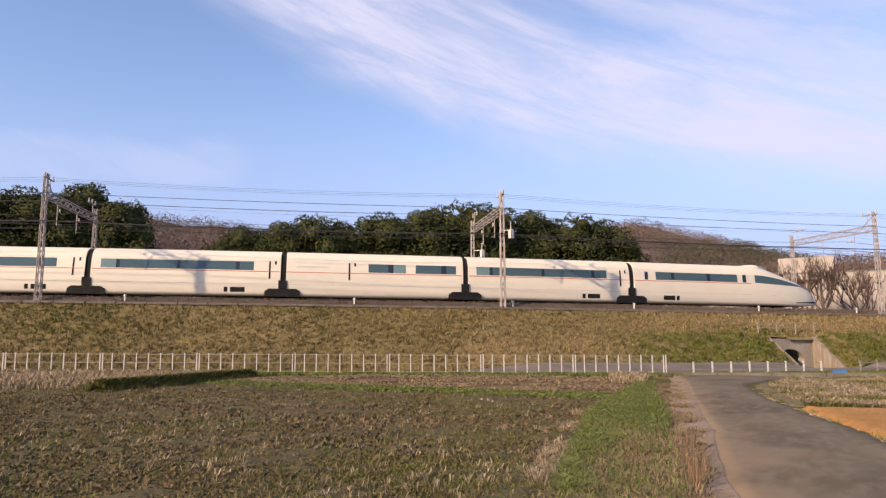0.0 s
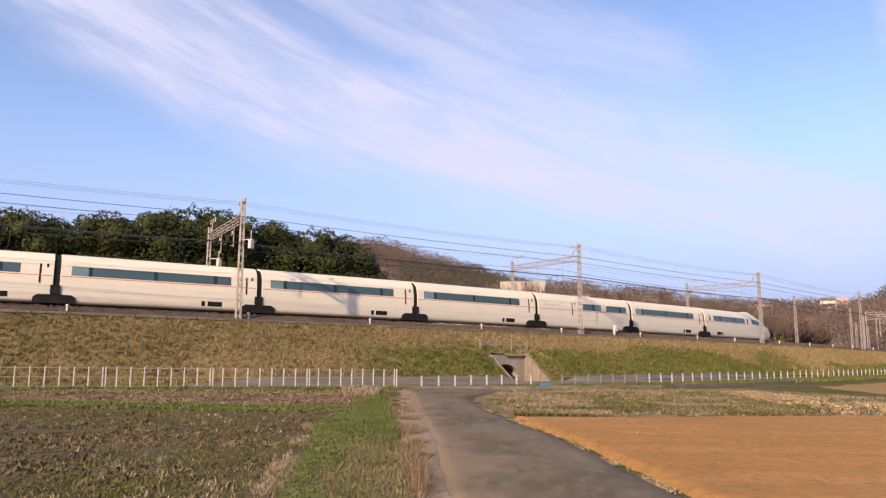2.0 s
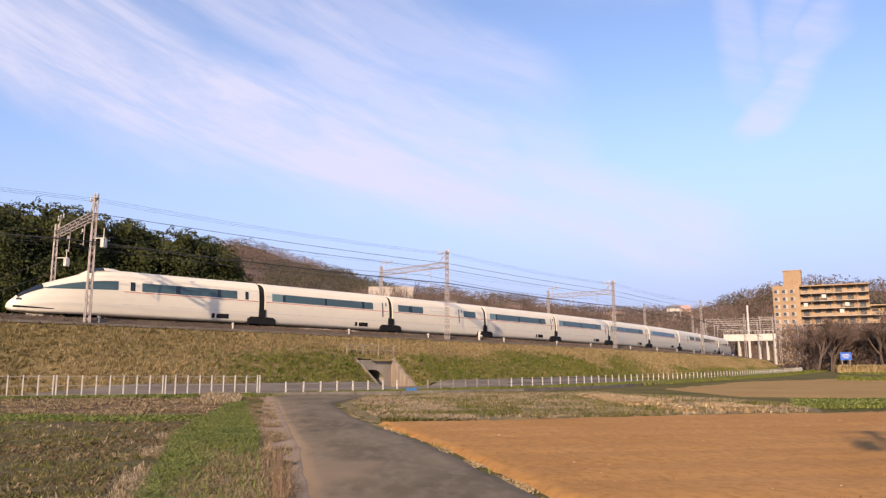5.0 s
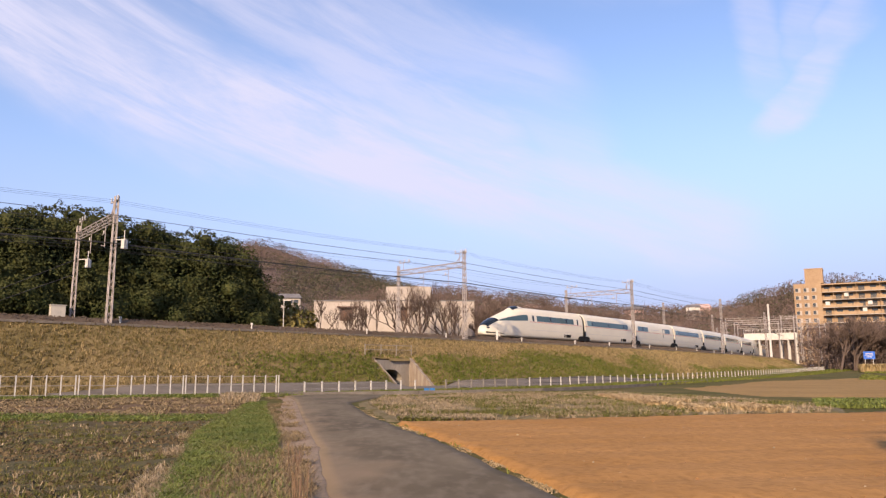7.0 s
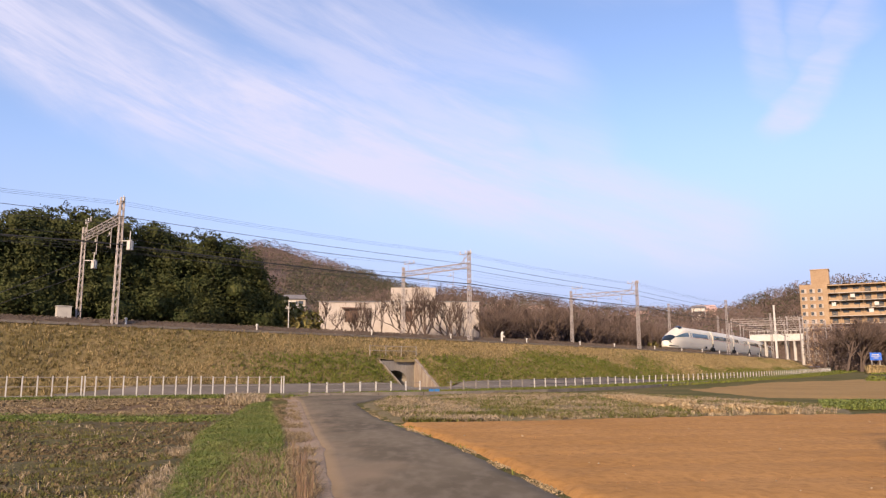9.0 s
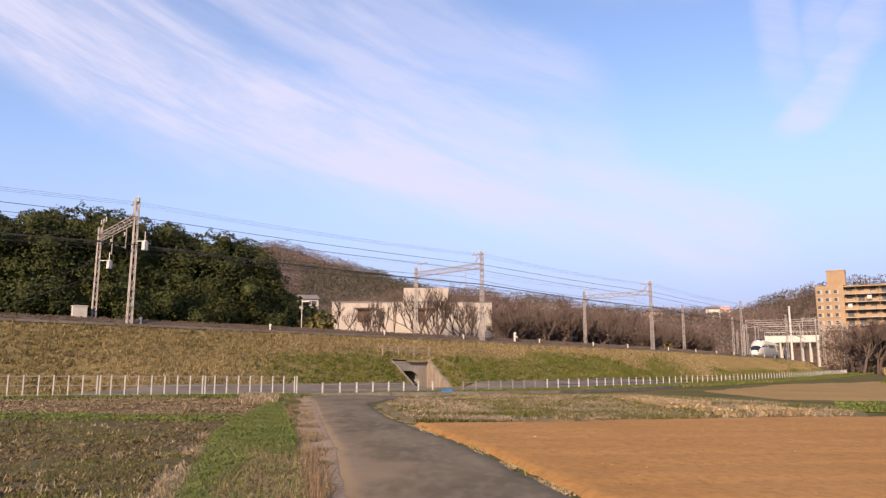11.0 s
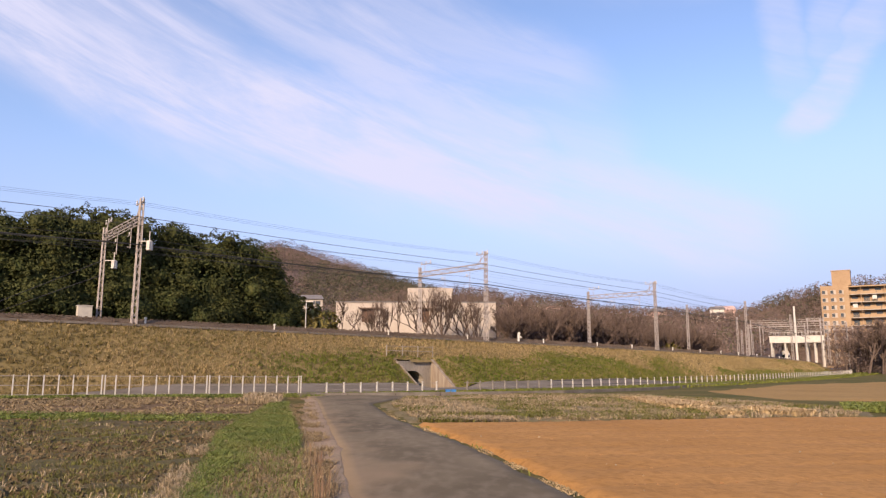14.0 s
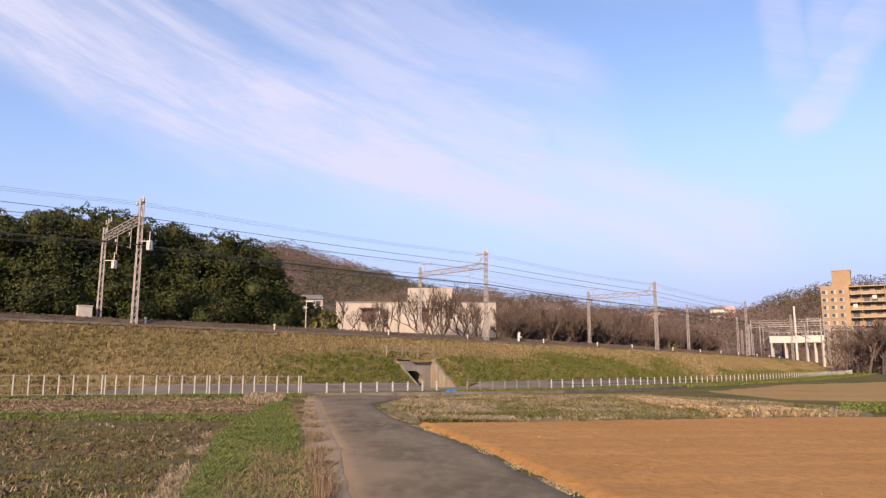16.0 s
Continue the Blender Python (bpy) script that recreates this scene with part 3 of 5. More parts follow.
def fit_sides(car, shape, length, windows, slit, vents, line_end):
    for side in (-1, 1):
        for a, b, dark in windows:
            part("pane", decal(shape, a, b, 2.13, 2.78, side, 0.008 if dark else 0.006), M_PANE_DARK if dark else (M_CURTAIN if a < 1.0 or 8.2 < a < 8.3 else M_PANE), car)
        if slit:
            part("door_slit", decal(shape, slit, slit + 0.13, 1.52, 2.82, side, 0.008), M_BLACK, car, "narrow dark door recess")
            part("indicator", decal(shape, slit + 0.42, slit + 0.56, 2.58, 2.84, side), M_PANE_DARK, car)
        for a, b in vents:
            part("vent", decal(shape, a, b, 0.50, 0.86, side), M_BLACK, car)
        part("vermilion_stripe", decal(shape, 0.3, line_end, 2.015, 2.065, side, 0.005, 6, 1), M_LINE, car, "thin vermilion stripe")
        part("lower_stripe", decal(shape, 0.3, line_end, 1.10, 1.13, side, 0.004, 6, 1), M_GREYLINE, car, "thin grey stripe")


def joint(car, x):
    """Bellows and bogie at an inner end."""
    m, rows = Mesh(), []
    hs = [h for h, _ in PROFILE]
    for o in (-0.25, 0.25):
        rows.append([skin(mid_shape, 0, h, -1, -0.10) + Vector((x + o, 0, 0)) for h in hs] + [skin(mid_shape, 0, h, 1, -0.10) + Vector((x + o, 0, 0)) for h in reversed(hs[:-1])])
    m.grid(rows, close=True)
    part("bellows", m, M_BLACK, car, "black gangway bellows")
    b = Mesh()
    for side in (-1, 1):
        y = side * 1.44
        b.add([(x - 1.32, y, 0.2), (x + 1.32, y, 0.2), (x + 1.28, y, 0.60), (x + 1.0, y, 0.78), (x - 1.0, y, 0.78), (x - 1.28, y, 0.60),
               (x - 1.32, y - side * 0.3, 0.2), (x + 1.32, y - side * 0.3, 0.2), (x + 1.28, y - side * 0.3, 0.60), (x + 1.0, y - side * 0.3, 0.78), (x - 1.0, y - side * 0.3, 0.78), (x - 1.28, y - side * 0.3, 0.60)],
              [(0, 1, 2, 3, 4, 5), (11, 10, 9, 8, 7, 6)] + [(i, (i + 1) % 6, 6 + (i + 1) % 6, 6 + i) for i in range(6)])
        b.box((x, side * 1.33, 1.1), (0.62, 0.3, 0.6))
    b.box((x, 0, 0.5), (2.6, 2.0, 0.35))
    frame_ = part("bogie", b, M_BLACK, car, "black articulated bogie frame")
    for o in (-0.95, 0.95):
        w = Mesh()
        for y in (-0.55, 0.55):
            w.tube((x + o, y - 0.06, 0.43), (x + o, y + 0.06, 0.43), 0.43, 0.43, 14)
        w.tube((x + o, -0.6, 0.43), (x + o, 0.6, 0.43), 0.08, 0.08, 6)
        part("wheelset", w, M_RUST, frame_, "rusty steel wheelset")


def mid_car(kind, first):
    car = thing("train_car", "pearl-white coach with tinted window band and thin red stripe", "train car", "coaches of the train")
    part("body", body(mid_shape, CAR), M_BODY, car, "", True)
    if kind == "service":
        wins = [(6.35, 7.85, False), (7.85, 8.25, True), (8.25, 9.2, False), (9.95, 11.95, False), (11.95, 12.35, True), (12.35, 13.1, False)]
        fit_sides(car, mid_shape, CAR, wins, 4.85, [], CAR - 0.3)
        for side in (-1, 1):
            part("lettering", decal(mid_shape, 1.0, 3.4, 2.42, 2.52, side), M_LETTER, car, "row of faint grey lettering")
    elif kind == "bar":
        wins = [(1.0, 2.4, False), (2.4, 2.9, True), (2.9, 4.4, False), (10.4, 12.3, False)]
        fit_sides(car, mid_shape, CAR, wins, 9.6, [], CAR - 0.3)
        for side in (-1, 1):
            part("lettering", decal(mid_shape, 5.4, 8.2, 2.42, 2.52, side), M_LETTER, car, "row of faint grey lettering")
    else:
        wins = [(0.9, 1.95, False), (1.95, 2.2, True), (2.2, 4.2, False), (4.2, 6.2, False), (6.2, 6.45, True), (6.45, 8.4, False), (8.4, 10.4, False), (10.4, 10.67, True), (10.67, 11.7, False)]
        fit_sides(car, mid_shape, CAR, wins, 12.8, [(9.6, 9.87), (10.05, 11.1)], CAR - 0.3)
    if first:
        joint(car, CAR)
    joint(car, 0.0)
    return car


def end_car(with_joint):
    car = thing("train_end_car", "pearl-white streamlined end coach with a raised driver's cab", "train car", "coaches of the train")
    part("body", body(nose_shape, NOSE_CAR), M_BODY, car, "", True)
    wins = [(1.2, 1.5, True), (2.2, 3.6, False), (3.6, 3.9, True), (3.9, 6.9, False), (6.9, 7.25, True), (7.25, 9.8, False), (10.3, 10.65, True)]
    fit_sides(car, nose_shape, NOSE_CAR, wins, None, [(2.86, 3.9), (4.05, 4.3)], 16.2)
    for side in (-1, 1):
        part("cab_window", decal(nose_shape, 11.5, 16.4, 2.1, 2.7, side, 0.008, 12, 4, lambda u: (2.13 - 0.22 * u, 2.78 - 0.83 * u ** 1.7)), M_PANE, car, "long tapering observation window")
        part("skirt_gap", decal(nose_shape, 15.6, 18.0, 0.5, 0.6, side, 0.008, 6, 1, lambda u: (0.50 + 0.05 * u, 0.56 + 0.13 * u)), M_BLACK, car)
        part("headlamp", decal(nose_shape, 17.55, 17.85, 1.05, 1.2, side, 0.01, 3, 2), M_PANE_DARK, car)
    w, rows = Mesh(), []
    for x in np.linspace(16.3, 17.75, 8):
        hi = [0.80, 0.85, 0.90, 0.945, 0.975, 1.0]
        lift = 0.012
        rows.append([skin(nose_shape, x, h, -1, lift) + Vector((0.02, 0, 0.012)) for h in hi] + [skin(nose_shape, x, h, 1, lift) + Vector((0.02, 0, 0.012)) for h in reversed(hi[:-1])])
    w.grid(rows)
    part("windscreen", w, M_PANE_DARK, car, "wide wrap-around front windscreen", True)
    c, rows = Mesh(), []
    for x, z, h in ((10.9, 3.68, 0.25), (11.6, 3.80, 0.62), (12.3, 3.82, 0.66), (12.9, 3.70, 0.60), (13.4, 3.50, 0.5), (13.9, 3.20, 0.4)):
        rows.append([(x, y * h * 1.25, z - (1 - math.cos(y * 1.3)) * 0.42) for y in np.linspace(-1, 1, 9)])
    c.grid(rows)
    hump = part("cab_hump", c, M_BODY, car, "raised driver's cab", True)
    g = Mesh()
    g.grid([[(x, y * h * 1.2, z - (1 - math.cos(y * 1.3)) * 0.42 + 0.02) for y in np.linspace(-0.97, 0.97, 9)] for x, z, h in ((12.35, 3.815, 0.655), (12.9, 3.71, 0.6), (13.35, 3.53, 0.51))])
    part("cab_screen", g, M_PANE_DARK, hump, "slanted dark cab screen", True)
    u = Mesh()
    u.box((13.6, 0, 0.4), (2.6, 2.2, 0.4))
    for o in (-0.95, 0.95):
        u.tube((13.6 + o, -0.6, 0.43), (13.6 + o, 0.6, 0.43), 0.42, 0.42, 12)
    part("bogie", u, M_BLACK, car)
    if with_joint:
        joint(car, 0.0)
    return car


# tail of the train along the far track, at times
TAIL = [(0, -156.9), (1, -131.9), (2, -107.2), (3, -82.8), (4, -58.4), (5, -34.4), (6, -10.6), (7, 13.0), (8, 36.7), (9, 60.2), (10, 83.6), (11, 107.0), (12, 130.2), (13, 153.0), (14, 175.6), (16, 219.5)]
BUILD = 1.075   # body length and height against the table sizes above


def motions():
    order = ["end", "std", "bar", "std", "std", "std", "std", "service", "std", "end"]
    rest = 0.0
    for k, kind in enumerate(order):
        length = (NOSE_CAR if kind == "end" else CAR) * BUILD
        if kind == "end":
            car = end_car(k == 9)
        else:
            car = mid_car(kind, k == 1)
        for ob in car.children_recursive:
            ob.data.transform(Matrix.Scale(BUILD, 4))
        rows = []
        for i in range(33):
            t = i * 0.5
            tail = float(np.interp(t, [q[0] for q in TAIL], [q[1] for q in TAIL])) + rest
            a, b = track(tail, FAR, FAR_UP), track(tail + length, FAR, FAR_UP)
            if k == 0:
                a, b = b, a
            d = b - a
            rows.append((t, pose(a.x, a.y, a.z - 0.3, 0, -math.degrees(math.atan2(d.z, math.hypot(d.x, d.y))), math.degrees(math.atan2(d.y, d.x)))))
        walk(car, rows)
        rest += length


# ---------- fences along the foot of the embankment ----------
M_PIPE = mat("faded_pipe", (0.30, 0.26, 0.22), (0.22, 0.19, 0.16), 3, 0.6)


def fence_line(s):
    d = float(np.interp(s, [-100, -65, -45, -25, 0, 40, 80, 200], [12, 13, 15, 17.5, 17.5, 15, 13, 12]))
    p = track(s, d)
    return Vector((p.x, p.y, land(p.x, p.y)))


def fence(name, label, a, b, gap, height, thick, rails, mats, doubles=0):
    f = thing(name, label, "fence")
    post = Mesh()
    post.box((0, 0, height / 2 - 0.1), (thick, thick, height + 0.2))
    post.box((0, 0, height + 0.01), (thick * 1.25, thick * 1.25, 0.03))
    me = post.data("post", mats[0])
    s, n = b, 0
    while s > a:
        p = fence_line(s)
        step = (fence_line(s + 0.5) - p).length / 0.5
        for o in ((0, 0.14) if doubles and n % doubles == 0 else (0,)):
            q = fence_line(s + o)
            ob = new("post", me)
            ob.parent = f
            ob.matrix_basis = pose(q.x, q.y, q.z, 0, 0, turn(s))
        s -= gap / step
        n += 1
    for h in rails:
        r = Mesh().sweep([fence_line(u) + Vector((0, 0, h)) for u in np.linspace(a, b, int((b - a) / 2) + 2)], 0.035)
        part("rail", r, mats[1], f)
    return f


fence("post_fence", "white-posted pipe fence along a field edge", -82, -25.4, 0.665, 1.12, 0.055, (0.16, 0.62, 1.08), (M_POST, M_PIPE), 8)
fence("low_fence", "low pale pipe fence beside the service road", -24.3, -15.4, 1.22, 0.72, 0.08, (0.3, 0.62), (M_POST, M_PIPE))
fence("low_fence", "low weathered pipe fence beside the service road", -13.0, -5.5, 1.25, 0.72, 0.08, (0.3, 0.62), (M_PIPE, M_PIPE))
fence("far_fence", "long row of pale posts along the bank", -4.6, 112, 1.32, 0.78, 0.075, (0.35, 0.7), (M_POST, M_WIRE))


def build_service_road():
    m = Mesh()
    rows = []
    for s in np.arange(-36, 26, 1.0):
        q = fence_line(s)
        d1 = near_line(q.x, q.y)[1] - 0.5
        d0 = max(toe(s) - 0.2, d1 - 4.6)
        row = []
        for u in (0, 0.5, 1):
            p = track(s, d0 + (d1 - d0) * u)
            row.append((p.x, p.y, land(p.x, p.y) + 0.03 + (foot_rise(s) + 0.05) * (1 - u)))
        rows.append(row)
    m.grid(rows)
    setting("service_road", m, M_SERVICE, "grey service road at the foot of the embankment")
    k = Mesh()
    line = [(-8.2, 42.6), (-2.8, 44.6), (2.5, 46.6), (8, 49.9), (16, 58.5), (29, 75.5), (45, 95), (62, 121)]
    for (x0, y0), (x1, y1) in zip(line, line[1:]):
        n = max(1, int(math.hypot(x1 - x0, y1 - y0) / 2))
        for i in range(n):
            a = Vector((x0 + (x1 - x0) * i / n, y0 + (y1 - y0) * i / n, 0))
            b = Vector((x0 + (x1 - x0) * (i + 0.985) / n, y0 + (y1 - y0) * (i + 0.985) / n, 0))
            a.z, b.z = land(a.x, a.y) + 0.08, land(b.x, b.y) + 0.08
            k.bar(a, b, 0.22, 0.22)
    setting("kerb_wall", k, M_KERB, "low concrete ditch wall")


build_service_road()


# ---------- underpass ----------
def build_underpass():
    u = thing("underpass", "concrete underpass portal with flared wing walls", "underpass")
    d0 = NOTCH_TOP[0] - 0.1
    s0, s1 = NOTCH_TOP[1] - 0.3, NOTCH_TOP[2] + 0.3
    top = 2.14
    mid, half, spring, crown = (s0 + s1) / 2 - 0.2, 1.25, 0.45, 1.42
    h = Mesh()
    ss = np.linspace(s0, s1, 41)

    def arch(s):
        q = (s - mid) / half
        return -0.3 if abs(q) >= 1 else spring + (crown - spring) * math.sqrt(1 - q * q)
    for a, b in zip(ss, ss[1:]):
        za, zb = arch(a), arch(b)
        pts = [track(a, d0), track(b, d0), track(b, d0), track(a, d0)]
        for p, z in zip(pts, (za, zb, top, top)):
            p.z = z
        h.add(pts, [(0, 1, 2, 3)])
        h.add([p + (track(mid, d0 - 0.35) - track(mid, d0)) for p in pts], [(3, 2, 1, 0)])
        if za > -0.3 or zb > -0.3:
            off = track(mid, d0 - 16) - track(mid, d0)
            off.z = 0
            h.add([pts[0], pts[1], pts[1] + off, pts[0] + off], [(3, 2, 1, 0)])
    cap = Mesh()
    a, b = track(s0, d0 - 0.35), track(s1, d0 - 0.35)
    a.z = b.z = top + 0.02
    cap.bar(a, b, 0.74, 0.08)
    part("headwall", h, M_CONCRETE, u)
    part("coping", cap, M_CONCRETE, u)
    t = Mesh()
    for e in (-1, 1):
        p, q = track(mid + e * half, d0), track(mid + e * half, d0 - 16)
        t.add([(p.x, p.y, -0.3), (q.x, q.y, -0.3), (q.x, q.y, spring + 0.02), (p.x, p.y, spring + 0.02)], [(0, 1, 2, 3)])
    e0, e1 = track(mid - half, d0 - 16), track(mid + half, d0 - 16)
    t.add([(e0.x, e0.y, -0.3), (e1.x, e1.y, -0.3), (e1.x, e1.y, 2.2), (e0.x, e0.y, 2.2)], [(0, 1, 2, 3)])
    part("barrel", t, M_CONCRETE, u)
    for side in (0, 1):
        w = Mesh()
        rows = []
        for k in np.linspace(0, 1, 9):
            d = NOTCH_TOP[0] - 0.15 + (NOTCH_FOOT[0] - NOTCH_TOP[0]) * k
            s = notch(d)[side]
            o = -0.07 if side == 0 else 0.13
            kk = (d - 4.6) / (toe(s) + 0.3 - 4.6)
            z = max(slope_point(s, min(kk, 1))[0].z, 0.0) + 0.06
            p, q = track(s - o, d), track(s + o, d)
            rows.append([(p.x, p.y, -0.3), (p.x, p.y, z), (q.x, q.y, z), (q.x, q.y, -0.3)])
        w.grid(rows)
        n = len(w.v)
        w.f += [(0, 1, 2, 3), (n - 1, n - 2, n - 3, n - 4)]
        part("wing_wall", w, M_STREAKED, u, "slanting streaked concrete wing wall")
    f = thing("guard_rail", "thin pipe guard rail above the underpass", "railing")
    for s in np.linspace(s0 - 0.2, s1 + 0.2, 4):
        m = Mesh()
        p = slope_point(s, (d0 - 0.5 - 4.6) / (toe(s) - 4.3))[0]
        m.box((p.x, p.y, p.z + 0.4), (0.07, 0.07, 1.0))
        part("post", m, M_PIPE, f)
    for z in (0.45, 0.82):
        m = Mesh()
        a, b = (slope_point(s, (d0 - 0.5 - 4.6) / (toe(s) - 4.3))[0] for s in (s0 - 0.2, s1 + 0.2))
        m.bar(a + Vector((0, 0, z)), b + Vector((0, 0, z)), 0.045)
        part("rail", m, M_PIPE, f)


build_underpass()

M_BLUE = mat("blue_plastic", (0.03, 0.14, 0.36), (0.04, 0.18, 0.42), 3, 0.5)
crate = thing("crate_stack", "blue plastic crates stacked beside the road", "crate")
for k in range(2):
    m = Mesh()
    a = Vector((0.35 + 0.36 * k, 47.7 + 0.1 * k, land(0, 47) - 0.06))
    for o, sz in (((0, 0, 0.03), (0.30, 0.42, 0.06)), ((0, 0.2, 0.17), (0.30, 0.03, 0.3)), ((0, -0.2, 0.17), (0.30, 0.03, 0.3)), ((0.14, 0, 0.17), (0.03, 0.42, 0.3)), ((-0.14, 0, 0.17), (0.03, 0.42, 0.3)), ((0, 0, 0.33), (0.33, 0.48, 0.04))):
        m.box(a + Vector(o), sz)
    part("crate", m, M_BLUE, crate)


# ---------- small lineside things ----------
M_WHITE = mat("white_paint", (0.62, 0.58, 0.52), (0.52, 0.49, 0.44), 2, 0.6)
M_CREAM = mat("cream_enamel", (0.55, 0.5, 0.42), (0.46, 0.42, 0.36), 2, 0.6)
for s in (-58, -42, -30, -20.1, -9, 0.6, 12.1, 22.2, 30, 41, 50, 58, 66, 76, 84, 92):
    m = Mesh()
    p = track(s, 2.95, -0.62)
    m.box(p + Vector((0, 0, 0.12)), (0.1, 0.1, 0.34))
    m.box(p + Vector((0, 0, 0.34)), (0.17, 0.17, 0.13), None, 0.8)
    tagged(part("track_marker", m, M_WHITE), "small white-capped marker post in the ballast", "marker post", "lineside markers")
m = Mesh()
p = track(8.2, 2.8, -0.7)
m.box(p + Vector((0, 0, 0.45)), (0.2, 0.18, 0.95))
m.box(p + Vector((0.08, 0, 0.95)), (0.24, 0.2, 0.16), Matrix.Rotation(0.6, 3, "Y"))
m.box(p + Vector((0.22, 0, 0.55)), (0.24, 0.13, 0.13), Matrix.Rotation(0.7, 3, "Y"))
tagged(part("signal_stub", m, M_WHITE), "white stubby lineside signal beside the track", "railway signal")
cab = thing("relay_cabinet", "cream metal relay cabinet beside the far track", "cabinet")
p = track(-32.0, -6.8, -0.72)
rz = Matrix.Rotation(math.radians(turn(-32)), 3, "Z")
part("body", Mesh().box(p + Vector((0, 0, 0.92)), (1.05, 0.6, 1.75), rz), M_CREAM, cab)
part("lid", Mesh().box(p + Vector((0, 0, 1.82)), (1.15, 0.7, 0.06), rz), M_CREAM, cab)
part("plinth", Mesh().box(p + Vector((0, 0, 0.02)), (1.1, 0.65, 0.12), rz), M_CONCRETE, cab)
lamp = thing("lamp_post", "slim pale lamp post behind the track", "street lamp")
p = track(-8.4, -12.5, -2.9)
part("pole", Mesh().tube(p, p + Vector((0, 0, 6.3)), 0.065, 0.045, 8), M_POST, lamp)
part("lamp_head", Mesh().box(p + Vector((0.35, 0, 6.3)), (0.8, 0.2, 0.12)), M_POST, lamp)
sg = thing("road_sign", "blue road sign board on two posts", "sign")
for o in (-0.7, 0.7):
    part("post", Mesh().tube((88.6 + o * 0.85, 145 - o * 0.5, 0.6), (88.6 + o * 0.85, 145 - o * 0.5, 4.4), 0.06, 0.06, 6), M_POST, sg)
part("board", Mesh().box((88.6, 144.9, 3.75), (2.0, 0.06, 1.5), Matrix.Rotation(-0.52, 3, "Z")), mat("sign_blue", (0.03, 0.12, 0.5), (0.04, 0.15, 0.55), 2, 0.4), sg)
bd = Mesh()
for z, w in ((4.1, 1.2), (3.8, 1.5), (3.45, 0.9)):
    bd.box((88.57, 144.84, z), (w, 0.02, 0.12), Matrix.Rotation(-0.52, 3, "Z"))
part("lettering_bar", bd, M_WHITE, sg, "white lettering bars")

# the utility pole beside the road behind the camera; its shadow lies on the soil
pole = thing("utility_pole", "grey concrete utility pole beside the farm road", "utility pole")
PX, PY = 11.5 - 0.438 * 22.6, 18.2 - 0.899 * 22.6
part("shaft", Mesh().tube((PX, PY, -0.1), (PX, PY, 10.1), 0.19, 0.12, 12), M_CONCRETE, pole)
for z, w in ((9.7, 1.8), (9.1, 1.5)):
    part("crossarm", Mesh().bar((PX - w / 2 * 0.9, PY + w / 2 * 0.43, z), (PX + w / 2 * 0.9, PY - w / 2 * 0.43, z), 0.09), M_STEEL, pole)
part("transformer", Mesh().tube((PX - 0.42, PY + 0.2, 7.9), (PX - 0.42, PY + 0.2, 8.7), 0.24, 0.24, 10), M_STEEL, pole)


# ---------- trees ----------
def leaf_cloud(blobs, count, size, seed, face_out=0.5):
    """Many small leaf sprays over the skins of several lumps."""
    rng = random.Random(seed)
    m = Mesh()
    total = sum(b[3] ** 2 for b in blobs)
    for x, y, z, r, sq in blobs:
        for _ in range(int(count * r * r / total)):
            v = Vector((rng.gauss(0, 1), rng.gauss(0, 1), rng.gauss(0, 1))).normalized()
            bump = 1 + 0.30 * noise.noise(v * 2.3 + Vector((x, y, z + seed))) + 0.16 * noise.noise(v * 6 + Vector((x, y, z)))
            c = Vector((x, y, z)) + Vector((v.x, v.y, v.z * sq)) * r * bump * rng.uniform(0.88, 1.03)
            nrm = (v * face_out + Vector((rng.gauss(0, 1), rng.gauss(0, 1), rng.gauss(0, 1))) * 0.5 + Vector((0, 0, 0.25))).normalized()
            a = nrm.orthogonal().normalized()
            b = nrm.cross(a)
            h = rng.uniform(0, 6.28)
            a, b = a * math.cos(h) + b * math.sin(h), b * math.cos(h) - a * math.sin(h)
            s = size * rng.uniform(0.6, 1.3)
            m.add([c - a * s, c - b * s * 0.55 + nrm * s * 0.2, c + a * s, c + b * s * 0.55 + nrm * s * 0.2], [(0, 1, 2, 3)])
    return m


def evergreen(seed):
    """An evergreen oak about 12 m high and 8 m across, crown almost to the ground."""
    rng = random.Random(seed)
    t = thing("evergreen_tree", "dense dark evergreen tree behind the railway", "tree", "evergreen grove")
    tr = Mesh().tube((0, 0, -0.2), (0.1, 0, 5), 0.28, 0.16, 8)
    for _ in range(7):
        a, h = rng.uniform(0, 6.28), rng.uniform(2.2, 5)
        tr.tube((0.05, 0, h), (2.2 * math.cos(a), 2.2 * math.sin(a), h + rng.uniform(1.5, 3.5)), 0.12, 0.04, 5)
    part("trunk", tr, M_BARK, t)
    blobs = []
    for i in range(34):
        h = rng.uniform(1.0, 10.8)
        w = 3.3 * math.sqrt(max(0.05, 1 - ((h - 5.2) / 6.4) ** 2))
        a = rng.uniform(0, 6.28)
        q = rng.uniform(0.45, 1) * w
        blobs.append((q * math.cos(a), q * math.sin(a), h, rng.uniform(0.8, 1.5), 0.9))
    blobs.append((0, 0, 9.6, 1.9, 1.0))
    blobs.append((0, 0, 5.5, 2.8, 1.5))
    crown = leaf_cloud(blobs, 27000, 0.12, seed, 0.8)
    for x, y, z, r, sq in blobs:   # the closed inner mass of each bough
        rows = [[(x + 0.55 * r * math.cos(a) * math.sin(e), y + 0.55 * r * math.sin(a) * math.sin(e), z + 0.55 * r * sq * math.cos(e)) for a in np.linspace(0, 6.2832, 9)[:-1]] for e in np.linspace(0.1, 3.04, 6)]
        crown.grid(rows, close=True)
    part("crown", crown, M_LEAF, t)
    return t


